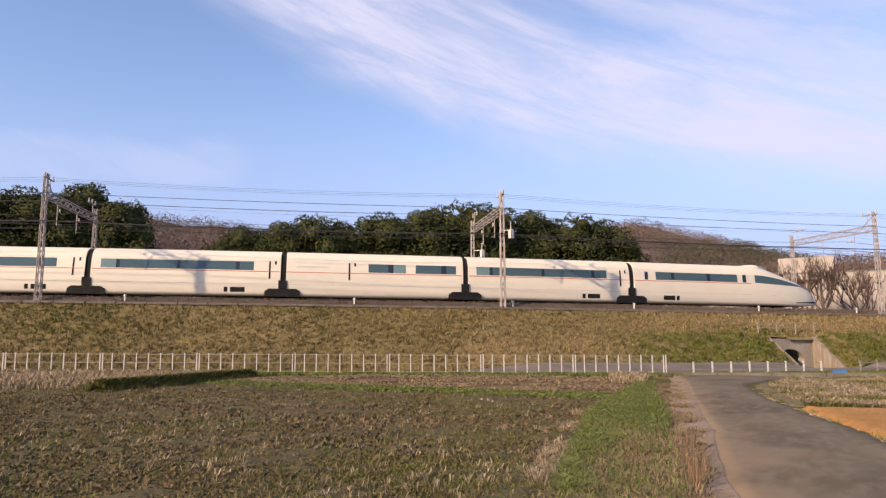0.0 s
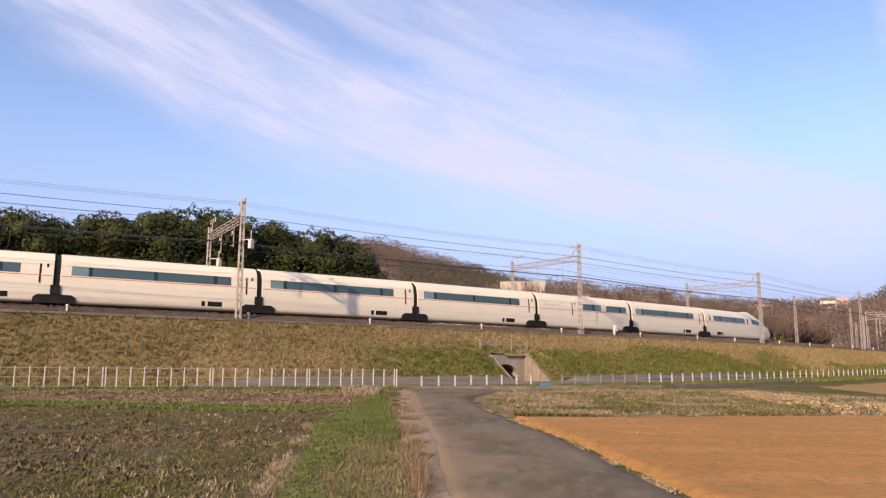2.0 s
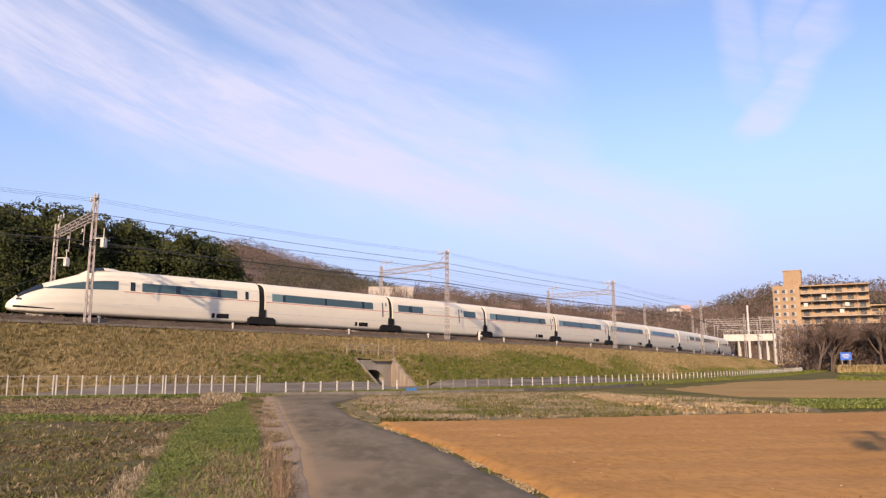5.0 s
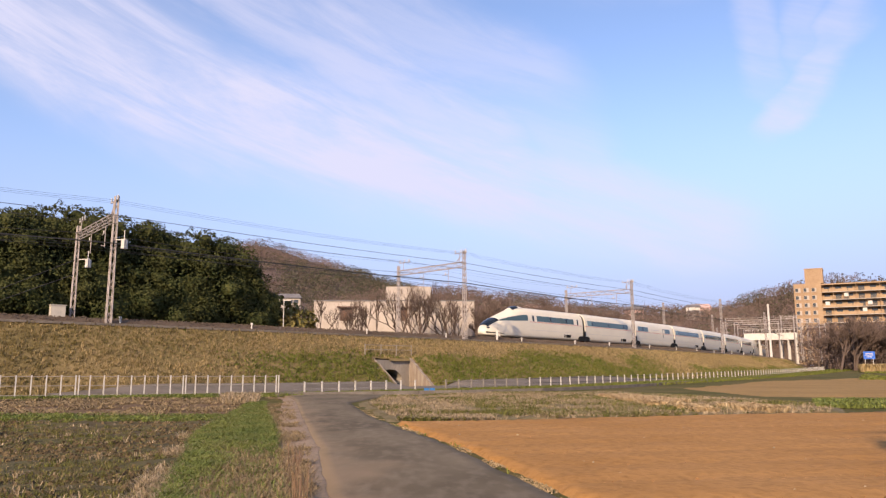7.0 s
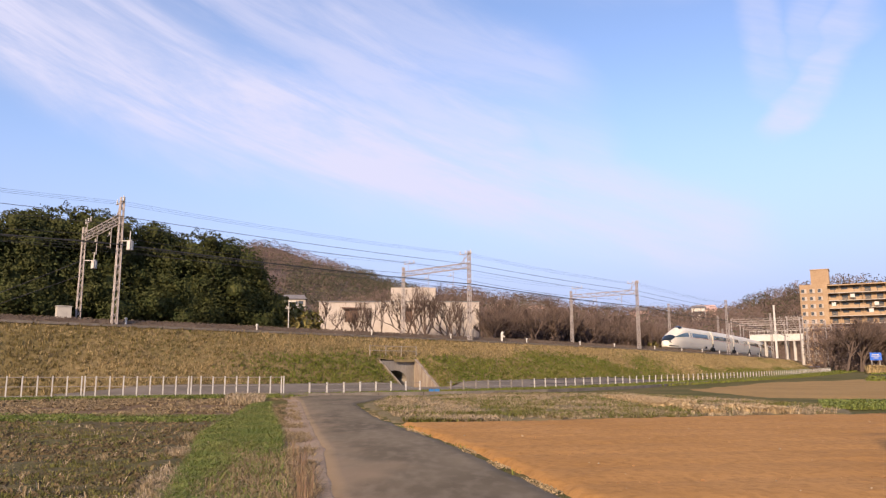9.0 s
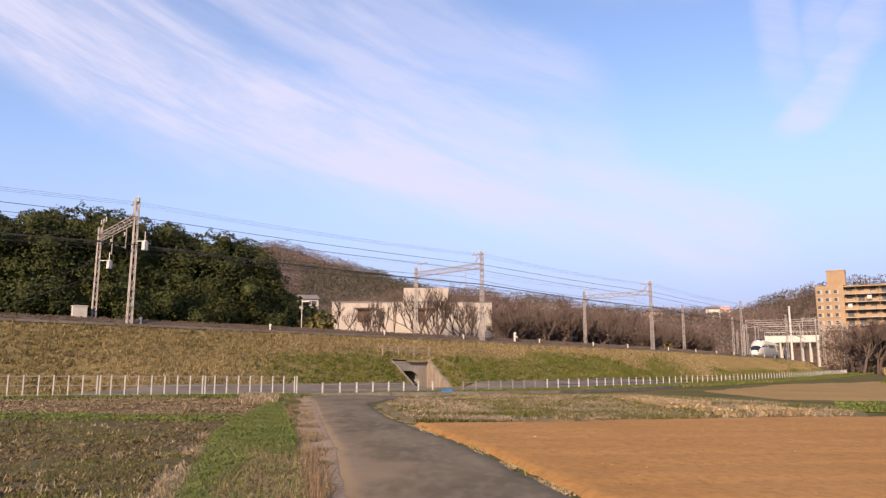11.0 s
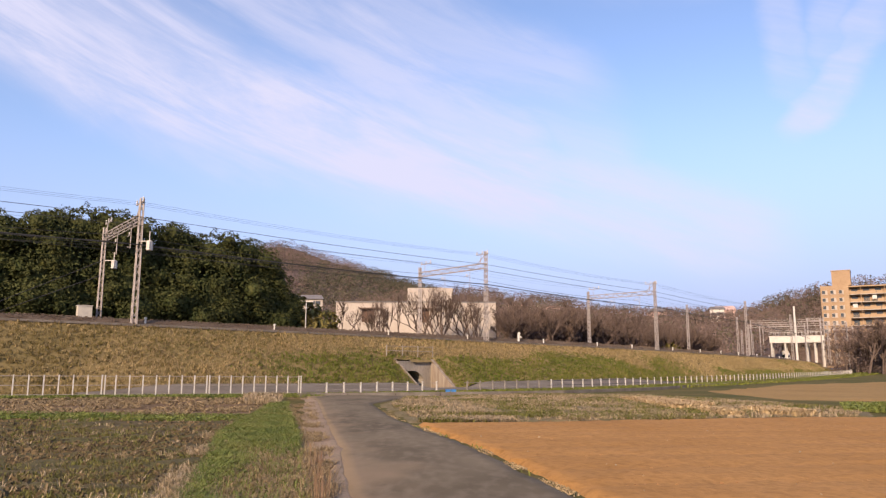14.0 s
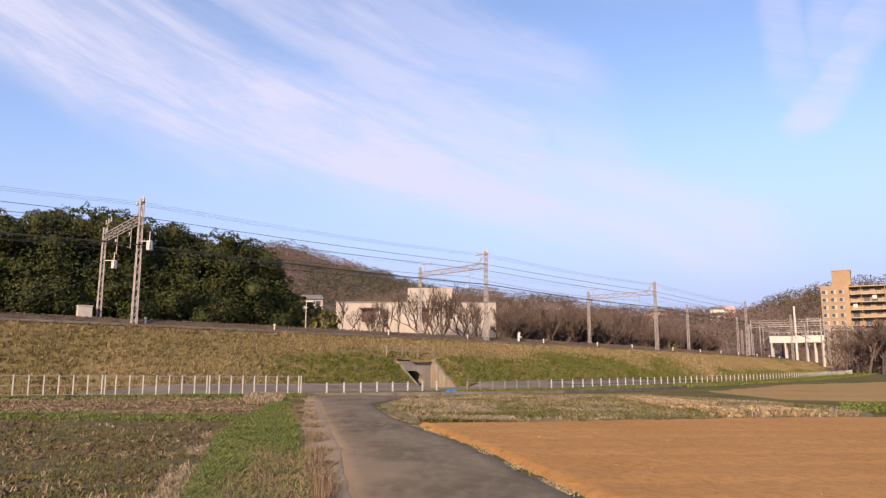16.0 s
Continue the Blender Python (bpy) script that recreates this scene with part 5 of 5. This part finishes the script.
def overbridge():
    """A white footbridge-like station deck over the line, with a forest of line posts."""
    b = thing("overbridge", "white girder bridge across the railway", "bridge")
    s = 132.0
    r = Matrix.Rotation(math.radians(turn(s)), 3, "Z")
    lo, hi, zb = -5.2, 6.2, 7.85

    def at(d, z, o=0.0):
        p = track(s + o, d)
        return Vector((p.x, p.y, z))
    for o in (-1.6, 1.6):
        g = Mesh()
        g.bar(at(lo, zb + 0.75, o), at(hi, zb + 0.75, o), 0.16, 1.5)
        for d in np.arange(lo + 0.4, hi, 0.8):
            g.box(at(d, zb + 0.75, o - (0.1 if o < 0 else -0.1)), (0.12, 0.08, 1.5), r)
        g.bar(at(lo - 0.2, zb + 1.55, o), at(hi + 0.2, zb + 1.55, o), 0.3, 0.12)
        part("girder", g, M_WHITE, b)
        h = Mesh()
        h.bar(at(lo, zb + 2.5, o), at(hi, zb + 2.5, o), 0.06)
        for d in np.arange(lo, hi + 0.1, 1.0):
            h.bar(at(d, zb + 1.6, o), at(d, zb + 2.5, o), 0.06)
        part("railing", h, M_POST, b)
    part("deck", Mesh().bar(at(lo, zb + 0.3), at(hi, zb + 0.3), 3.2, 0.3), M_CONCRETE, b)
    for d in (lo + 0.3, -1.9, 2.6, 4.4, hi - 0.2):
        for o in (-1.3, 1.3):
            part("pier", Mesh().bar(at(d, 1.4, o), at(d, zb + 0.2, o), 0.32), M_POST, b)
    for d, o, z in ((-9.2, -14, 10.4), (-8.0, -8, 9.8), (7.4, -3, 12.2), (8.4, 5, 12.8)):
        tagged(part("line_mast", lattice_post(Mesh(), s + o, d, -0.9, z - track(s, 0).z, 0.4), M_STEEL), "slim steel lattice mast beside the track", "catenary mast", "single line masts")
    p = track(s - 24, 3.4)
    t = thing("tall_pole", "tall pale tapered pole beside the track", "pole")
    part("shaft", Mesh().tube((p.x, p.y, 3.0), (p.x, p.y, 14.4), 0.27, 0.18, 10), M_WHITE, t)
    part("collar", Mesh().tube((p.x, p.y, 14.35), (p.x, p.y, 14.6), 0.22, 0.22, 10), M_POST, t)
    for k, (o, z, a, e) in enumerate(((-6, 11.4, -9, 3), (-3, 12.6, -9, 6), (4, 12.0, -8, 11), (10, 11.2, -8, 12), (7, 13.4, 2.5, 6.0))):
        g = thing("wire_portal", "thin steel portal with insulators above the bridge", "catenary mast", "portals above the bridge")
        bm_ = Mesh()
        bm_.bar(at(a, z, o), at(e, z, o), 0.12)
        bm_.bar(at(a, z + 0.5, o), at(e, z + 0.5, o), 0.07)
        for d in np.arange(a + 0.4, e, 1.3):
            bm_.bar(at(d, z, o), at(d + 0.6, z + 0.5, o), 0.05)
            insulator(bm_, at(d, z + 0.5, o), 0.5)
        part("beam", bm_, M_STEEL, g)
        for d in (a, e):
            part("post", Mesh().bar(at(d, 2.0, o), at(d, z + 0.7, o), 0.2), M_STEEL, g)


overbridge()
# ---------- grass, straw, clods ----------
M_STRAW = mat("bleached_straw", (0.29, 0.21, 0.115), (0.215, 0.155, 0.08), 1.2, 0.9, island=0.45)
M_BLEACHED = mat("bleached_reed", (0.52, 0.38, 0.21), (0.44, 0.32, 0.175), 1.0, 0.9, island=0.25)
M_PALE = mat("pale_straw", (0.37, 0.285, 0.18), (0.27, 0.20, 0.115), 1.2, 0.9, island=0.4)
M_GREEN = mat("spring_grass", (0.12, 0.155, 0.034), (0.19, 0.20, 0.05), 0.9, 0.8, island=0.4)
M_WEED = mat("dull_weeds", (0.115, 0.115, 0.028), (0.15, 0.132, 0.038), 0.6, 0.9, island=0.4)
M_TAN_GRASS = mat("tan_grass", (0.40, 0.295, 0.145), (0.315, 0.23, 0.108), 0.12, 0.9, island=0.25)
M_BROWN_GRASS = mat("brown_grass", (0.19, 0.135, 0.052), (0.14, 0.115, 0.036), 0.12, 0.9, island=0.3)
M_OLIVE_GRASS = mat("olive_grass", (0.125, 0.150, 0.026), (0.185, 0.18, 0.042), 0.4, 0.9, island=0.25)
M_DEAD = mat("dead_weeds", (0.15, 0.108, 0.052), (0.20, 0.145, 0.072), 0.8, 0.9, island=0.4)
M_CLOD = mat("earth_clod", (0.085, 0.060, 0.030), (0.125, 0.09, 0.048), 2, 0.95, island=0.4)
M_SOIL_CLOD = mat("soil_clod", (0.26, 0.13, 0.048), (0.31, 0.155, 0.06), 2, 0.95, island=0.35)
M_RED_STALK = mat("reddish_stalks", (0.17, 0.10, 0.062), (0.22, 0.14, 0.085), 2, 0.9, island=0.3)
nrng = np.random.default_rng(7)


def tufts(name, label, pts, blades, height, width, lean, material, spread=0.06):
    """Tufts of curved two-segment blades standing on the given points."""
    P = np.repeat(np.asarray(pts, float), blades, axis=0)
    n = len(P)
    a = nrng.uniform(0, 2 * np.pi, n)
    h = height * nrng.uniform(0.5, 1.25, n)
    out = np.stack([np.cos(a), np.sin(a)], 1)
    b = P.copy()
    b[:, :2] += out * nrng.uniform(0, spread, n)[:, None]
    l = lean * nrng.uniform(0.2, 1.3, n) * h
    side = np.stack([-out[:, 1], out[:, 0]], 1) * (width * nrng.uniform(0.6, 1.3, n))[:, None]
    mid = b.copy()
    mid[:, :2] += out * (0.35 * l)[:, None]
    mid[:, 2] += 0.62 * h
    tip = b.copy()
    tip[:, :2] += out * l[:, None]
    tip[:, 2] += h * np.clip(1.0 - 0.25 * lean, 0.2, 1)
    z = np.zeros((n, 1))
    s3 = np.hstack([side, z])
    V = np.stack([b - s3 * 0.5, b + s3 * 0.5, mid + s3 * 0.45, mid - s3 * 0.45, tip], 1).reshape(-1, 3)
    i = np.arange(n)[:, None] * 5
    F = np.hstack([i, i + 1, i + 2, i + 3]).tolist() + np.hstack([i + 3, i + 2, i + 4]).tolist()
    me = bpy.data.meshes.new(name)
    me.from_pydata(V.tolist(), [], F)
    me.materials.append(material)
    return tagged(new(name, me), label, kind="stuff")


def clods(name, label, pts, size, material):
    V, F = [], []
    base = np.array([(-1, -0.6, -0.3), (0.8, -0.9, -0.3), (1, 0.7, -0.3), (-0.7, 0.9, -0.3), (-0.3, -0.2, 0.75), (0.5, 0.3, 0.6)])
    faces = [(0, 1, 5, 4), (1, 2, 5), (2, 3, 4, 5), (3, 0, 4)]
    for p in pts:
        r = nrng.uniform(0, 6.28)
        c, s = math.cos(r), math.sin(r)
        k = size * nrng.uniform(0.4, 1.5)
        q = base * nrng.uniform(0.7, 1.3, (6, 3)) * k
        q = np.stack([q[:, 0] * c - q[:, 1] * s, q[:, 0] * s + q[:, 1] * c, q[:, 2]], 1) + np.asarray(p)
        n = len(V)
        V += q.tolist()
        F += [tuple(n + i for i in f) for f in faces]
    me = bpy.data.meshes.new(name)
    me.from_pydata(V, [], F)
    me.materials.append(material)
    return tagged(new(name, me), label, kind="stuff")


def scatter(n, y0, y1, left, right, keep=None, lift=0.0, power=1.0):
    """Points between two edges x = left(y), right(y), denser towards the road's near end."""
    pts = []
    while len(pts) < n:
        u = nrng.random() ** power
        y = y0 * (y1 / y0) ** u
        x = nrng.uniform(left(y), right(y))
        if keep is None or keep(x, y) > nrng.random():
            pts.append((x, y, land(x, y) + lift))
    return pts


def field_edge(y):
    return float(np.interp(y, [3, 9.3, 13, 18, 23.5, 33, 39], [-1.3, -3.2, -4.1, -5.4, -6.2, -7.6, -9.0]))


def ditch_x(y):
    return float(np.interp(y, [3, 10.6, 20, 30, 40], [-0.4, -1.9, -3.9, -6.2, -8.1]))


def patchy(f, seed, lo=-0.25, hi=0.35):
    return lambda x, y: float(smoothstep(lo, hi, noise.noise((x * f, y * f, seed + 0.37))))


wide = lambda y: -1.25 * y - 6


def lush(x, y):
    """How green the strip between field and road is: full beyond 13 m, greener towards the field nearer by."""
    u = (x - field_edge(y)) / (ditch_x(y) - field_edge(y)) + 0.5 * noise.noise((x * 0.7, y * 0.5, 11.3))
    far_end = 1 - 0.6 * float(smoothstep(23, 26, y))
    return 0.75 * far_end * max(0.06, 1 - (1 - float(smoothstep(12.5, 18, y))) * float(smoothstep(-0.1, 0.4, u)))


tufts("old_stubble", "clumps of bleached maize stubble", scatter(800, 5.5, 23.4, wide, field_edge, patchy(0.35, 1, -0.6, 0.5), 0.02), 8, 0.12, 0.009, 1.3, M_STRAW, 0.09)
tufts("old_straw", "flattened pale straw on the earth", scatter(520, 5.5, 23.4, wide, field_edge, patchy(0.5, 2, -0.5, 0.6), 0.03), 9, 0.12, 0.012, 1.5, M_PALE, 0.10)
tufts("brown_litter", "dull brown dead weeds over the earth", scatter(9000, 5.0, 23.6, wide, field_edge, patchy(0.45, 3, -0.4, 0.4), 0.0), 6, 0.09, 0.013, 1.6, M_DEAD, 0.10)
tufts("field_weeds", "low green weeds over the earth", scatter(17000, 5.0, 23.6, wide, field_edge, patchy(0.25, 4, -0.5, 0.2), 0.0), 6, 0.09, 0.014, 1.2, M_WEED, 0.09)
clods("earth_clods", "dark clods of turned earth", scatter(15000, 4.5, 23.4, wide, field_edge, patchy(0.4, 7, -0.5, 0.3), 0.03), 0.05, M_CLOD)
tufts("field_edge_straw", "ridge of pale straw along the field edge", scatter(190, 6, 23, lambda y: field_edge(y) - 0.3, lambda y: field_edge(y) + 0.15, patchy(0.7, 9, -0.2, 0.4), 0.02), 12, 0.15, 0.010, 1.1, M_PALE, 0.14)
tufts("roadside_grass", "lush green grass beside the road", scatter(9500, 5, 34, lambda y: field_edge(y) + 0.1, ditch_x, lush), 11, 0.17, 0.011, 0.9, M_GREEN, 0.10)
tufts("roadside_dry_grass", "dry grass beside the road", scatter(2600, 4.5, 30, lambda y: field_edge(y), lambda y: ditch_x(y) + 0.25, lambda x, y: 1.1 - lush(x, y)), 10, 0.17, 0.010, 1.3, M_STRAW, 0.12)
tufts("verge_litter", "dead grass and twigs on the dirt verge", scatter(1100, 5, 40, lambda y: ditch_x(y) - 0.1, lambda y: edge_x(ROAD_L, y) - 0.15, patchy(0.9, 21, -0.2, 0.4), 0.03), 8, 0.09, 0.010, 2.2, M_STRAW, 0.12)
tufts("red_stalks", "tall reddish dead stalks", scatter(20, 8.2, 12.5, lambda y: ditch_x(y) + 0.05, lambda y: ditch_x(y) + 0.3), 5, 0.5, 0.007, 0.35, M_RED_STALK, 0.1)
tufts("litter_straw", "pale straw strewn on brown earth", [p for p in scatter(5200, 24.6, 39, lambda y: -24.5 + 0.55 * max(0, y - 30), field_edge, patchy(0.6, 5, -0.4, 0.3), 0.03)], 4, 0.10, 0.05, 2.2, M_STRAW, 0.14)
tufts("strip_grass", "strip of low green grass across the field", scatter(5200, 22.4, 25.4, lambda y: -24, lambda y: field_edge(y) + 0.3), 5, 0.13, 0.03, 1.0, M_GREEN, 0.12)
tufts("field_end_straw", "pale dead grass at the field end", scatter(200, 33, 40.5, lambda y: field_edge(y) - 1.2, lambda y: field_edge(y) + 0.5), 7, 0.4, 0.035, 0.8, M_PALE, 0.2)


def verge_points(n, s0, s1, a, b):
    pts = []
    for _ in range(n):
        s = nrng.uniform(s0, s1)
        q = fence_line(s)
        al = math.radians(turn(s))
        o = nrng.uniform(a, b)
        x, y = q.x + math.sin(al) * o, q.y - math.cos(al) * o
        pts.append((x, y, land(x, y)))
    return pts


tufts("fence_grass", "green grass along the fence", verge_points(6500, -78, -25, -0.9, 2.3), 6, 0.20, 0.035, 0.9, M_GREEN, 0.12)
tufts("fence_weeds", "dull weeds along the fence", verge_points(5000, -26, 60, -0.6, 1.8), 6, 0.20, 0.035, 0.9, M_OLIVE_GRASS, 0.12)
tufts("bank_weeds", "weeds between ditch wall and fence", verge_points(5000, 0, 130, 0.5, 4.5), 5, 0.28, 0.05, 0.9, M_OLIVE_GRASS, 0.15)


# the embankment's own grass
def slope_tufts():
    dry, green, brown = [], [], []
    while len(dry) + len(green) + len(brown) < 56000:
        s = -84 + 204 * nrng.random() ** 1.15
        k = nrng.random()
        p, d = slope_point(s, k)
        if d > NOTCH_TOP[0] - 0.2:
            lo, hi = notch(d)
            if lo - 0.2 < s < hi + 0.2:
                continue
        k2 = k + 0.3 * noise.noise((s * 0.15, k * 2, 2))
        lush = float(smoothstep(0.30, 0.52, k2)) * float(smoothstep(-27, -20, s)) * (1 - float(smoothstep(24, 40, s))) + 0.8 * float(smoothstep(0.6, 0.85, k2)) * float(smoothstep(30, 45, s))
        lush = max(lush, 0.35 * float(smoothstep(0.15, 0.5, noise.noise((s * 0.09, k * 1.5, 8)))))
        dull = 0.75 * (1 - float(smoothstep(-42, -18, s + 10 * noise.noise((s * 0.06, k * 2, 5))))) + 0.15
        (green if nrng.random() < lush else brown if nrng.random() < dull else dry).append((p.x, p.y, p.z - 0.03))
    tufts("dry_bank_grass", "tawny dead grass on the embankment", dry, 5, 0.24, 0.030, 0.7, M_TAN_GRASS, 0.16)
    tufts("brown_bank_grass", "dull brown dead grass on the embankment", brown, 5, 0.22, 0.030, 0.7, M_BROWN_GRASS, 0.16)
    tufts("green_bank_grass", "fresh grass on the lower embankment", green, 5, 0.22, 0.05, 0.9, M_OLIVE_GRASS, 0.18)


slope_tufts()


# fields on the other side of the road
def soil_l(y):
    return float(np.interp(y, [4, 9.6, 14.8, 22, 23], [4.0, 2.4, 1.4, -0.6, 3.0]))


clods("soil_clods", "small clods on the ploughed soil", scatter(2600, 5, 23.5, soil_l, lambda y: 0.75 * y + 6, patchy(0.4, 31, -0.2, 0.5), 0.02), 0.024, M_SOIL_CLOD)
clods("soil_bits", "pale stones and straw bits on the soil", scatter(70, 6, 23.5, soil_l, lambda y: 0.75 * y + 6, None, 0.06), 0.02, M_PALE)
st_l = lambda y: float(np.interp(y, [22.6, 34, 42, 46.5], [-0.6, -2.4, -2.0, 4.5]))
st_r = lambda y: float(np.interp(y, [22.6, 26, 31, 39, 47], [2, 14.5, 17, 15.5, 12]))
tufts("stubble_straw", "pale stubble and flecks of straw", scatter(8500, 22.8, 46.5, st_l, st_r, patchy(0.5, 41, -0.6, 0.3)), 6, 0.14, 0.022, 1.6, M_PALE, 0.14)
tufts("stubble_weeds", "green weeds among stubble", scatter(4500, 22.6, 47, st_l, st_r, patchy(0.4, 43, -0.5, 0.4)), 6, 0.15, 0.025, 1.0, M_WEED, 0.14)
tufts("straw_band", "thick bleached straw", scatter(2200, 25.6, 39.5, lambda y: 9.4 if y > 29.5 else 9.8, lambda y: 11.7 - 0.1 * max(0, y - 33) if y > 29.5 else 13.2, patchy(0.5, 77, -0.45, 0.1)), 7, 0.26, 0.05, 1.0, M_BLEACHED, 0.2)
tufts("soil_edge_weeds", "weeds along the edge of the soil", scatter(22, 5, 23, lambda y: edge_x(ROAD_R, y) + 0.02, lambda y: edge_x(ROAD_R, y) + 0.32, patchy(0.8, 47, 0.0, 0.5)), 5, 0.10, 0.02, 1.2, M_OLIVE_GRASS, 0.1)
tufts("green_strip", "bright green crop strip", scatter(7000, 28.5, 35, lambda y: 15 + 0.5 * (y - 28), lambda y: 60, patchy(0.15, 51, -0.6, 0.0)), 5, 0.2, 0.05, 0.9, M_GREEN, 0.15)
tufts("far_weeds", "dull grass beyond the soil", scatter(5000, 78, 150, lambda y: 0.62 * y - 2, lambda y: 0.95 * y + 6, patchy(0.08, 53, -0.2, 0.3)), 4, 0.3, 0.12, 0.9, M_OLIVE_GRASS, 0.3)
tufts("far_reeds", "band of tawny dry reeds before a wood", [(150 * math.sin(a) * k, 150 * math.cos(a) * k, land(90, 135)) for a, k in zip(nrng.uniform(0.54, 0.75, 5000), nrng.uniform(1.0, 1.09, 5000))], 4, 1.4, 0.16, 0.5, M_TAN_GRASS, 0.5)

# dry strip and dark bank beside the dark field
strip_l = lambda y: float(np.interp(y, [16.2, 24.5, 33], [-60, -44, -29.5]))
strip_r = lambda y: float(np.interp(y, [16.2, 19, 27, 33], [-26, -23.6, -25.6, -29]))
tufts("dry_strip_grass", "tall bleached grass strip", scatter(6000, 16.4, 32.5, strip_l, strip_r), 5, 0.30, 0.035, 0.7, M_PALE, 0.16)
bank = []
for _ in range(2600):
    u = nrng.random()
    o = nrng.normal(0, 0.32)
    x, y = -22.4 - 3.4 * u + o, 17.4 + 11.5 * u + o * 0.3
    bank.append((x, y, land(x, y) + 0.25 * math.exp(-(o / 0.35) ** 2)))
tufts("bank_grass", "low dark bank of weeds at the field edge", bank, 9, 0.25, 0.02, 0.9, M_WEED, 0.16)
clods("road_edge_gravel", "pale gravel along the asphalt edge", scatter(1800, 5, 34, lambda y: edge_x(ROAD_R, y) - 0.05, lambda y: edge_x(ROAD_R, y) + 0.22, patchy(1.1, 61, -0.2, 0.4), 0.02), 0.013, M_STRAW)
stones = []
for _ in range(15000):
    s, d = nrng.uniform(-82, 60), nrng.uniform(1.8, 4.2)
    p = track(s, d, float(np.interp(d, [1.5, 1.75, 2.5, 3.3, 3.6, 4.6], [-0.40, -0.26, -0.42, -0.80, -0.80, -0.95])))
    stones.append(tuple(p))
clods("ballast_stones", "loose crushed stone on the ballast shoulder", stones, 0.05, M_BALLAST)

motions()
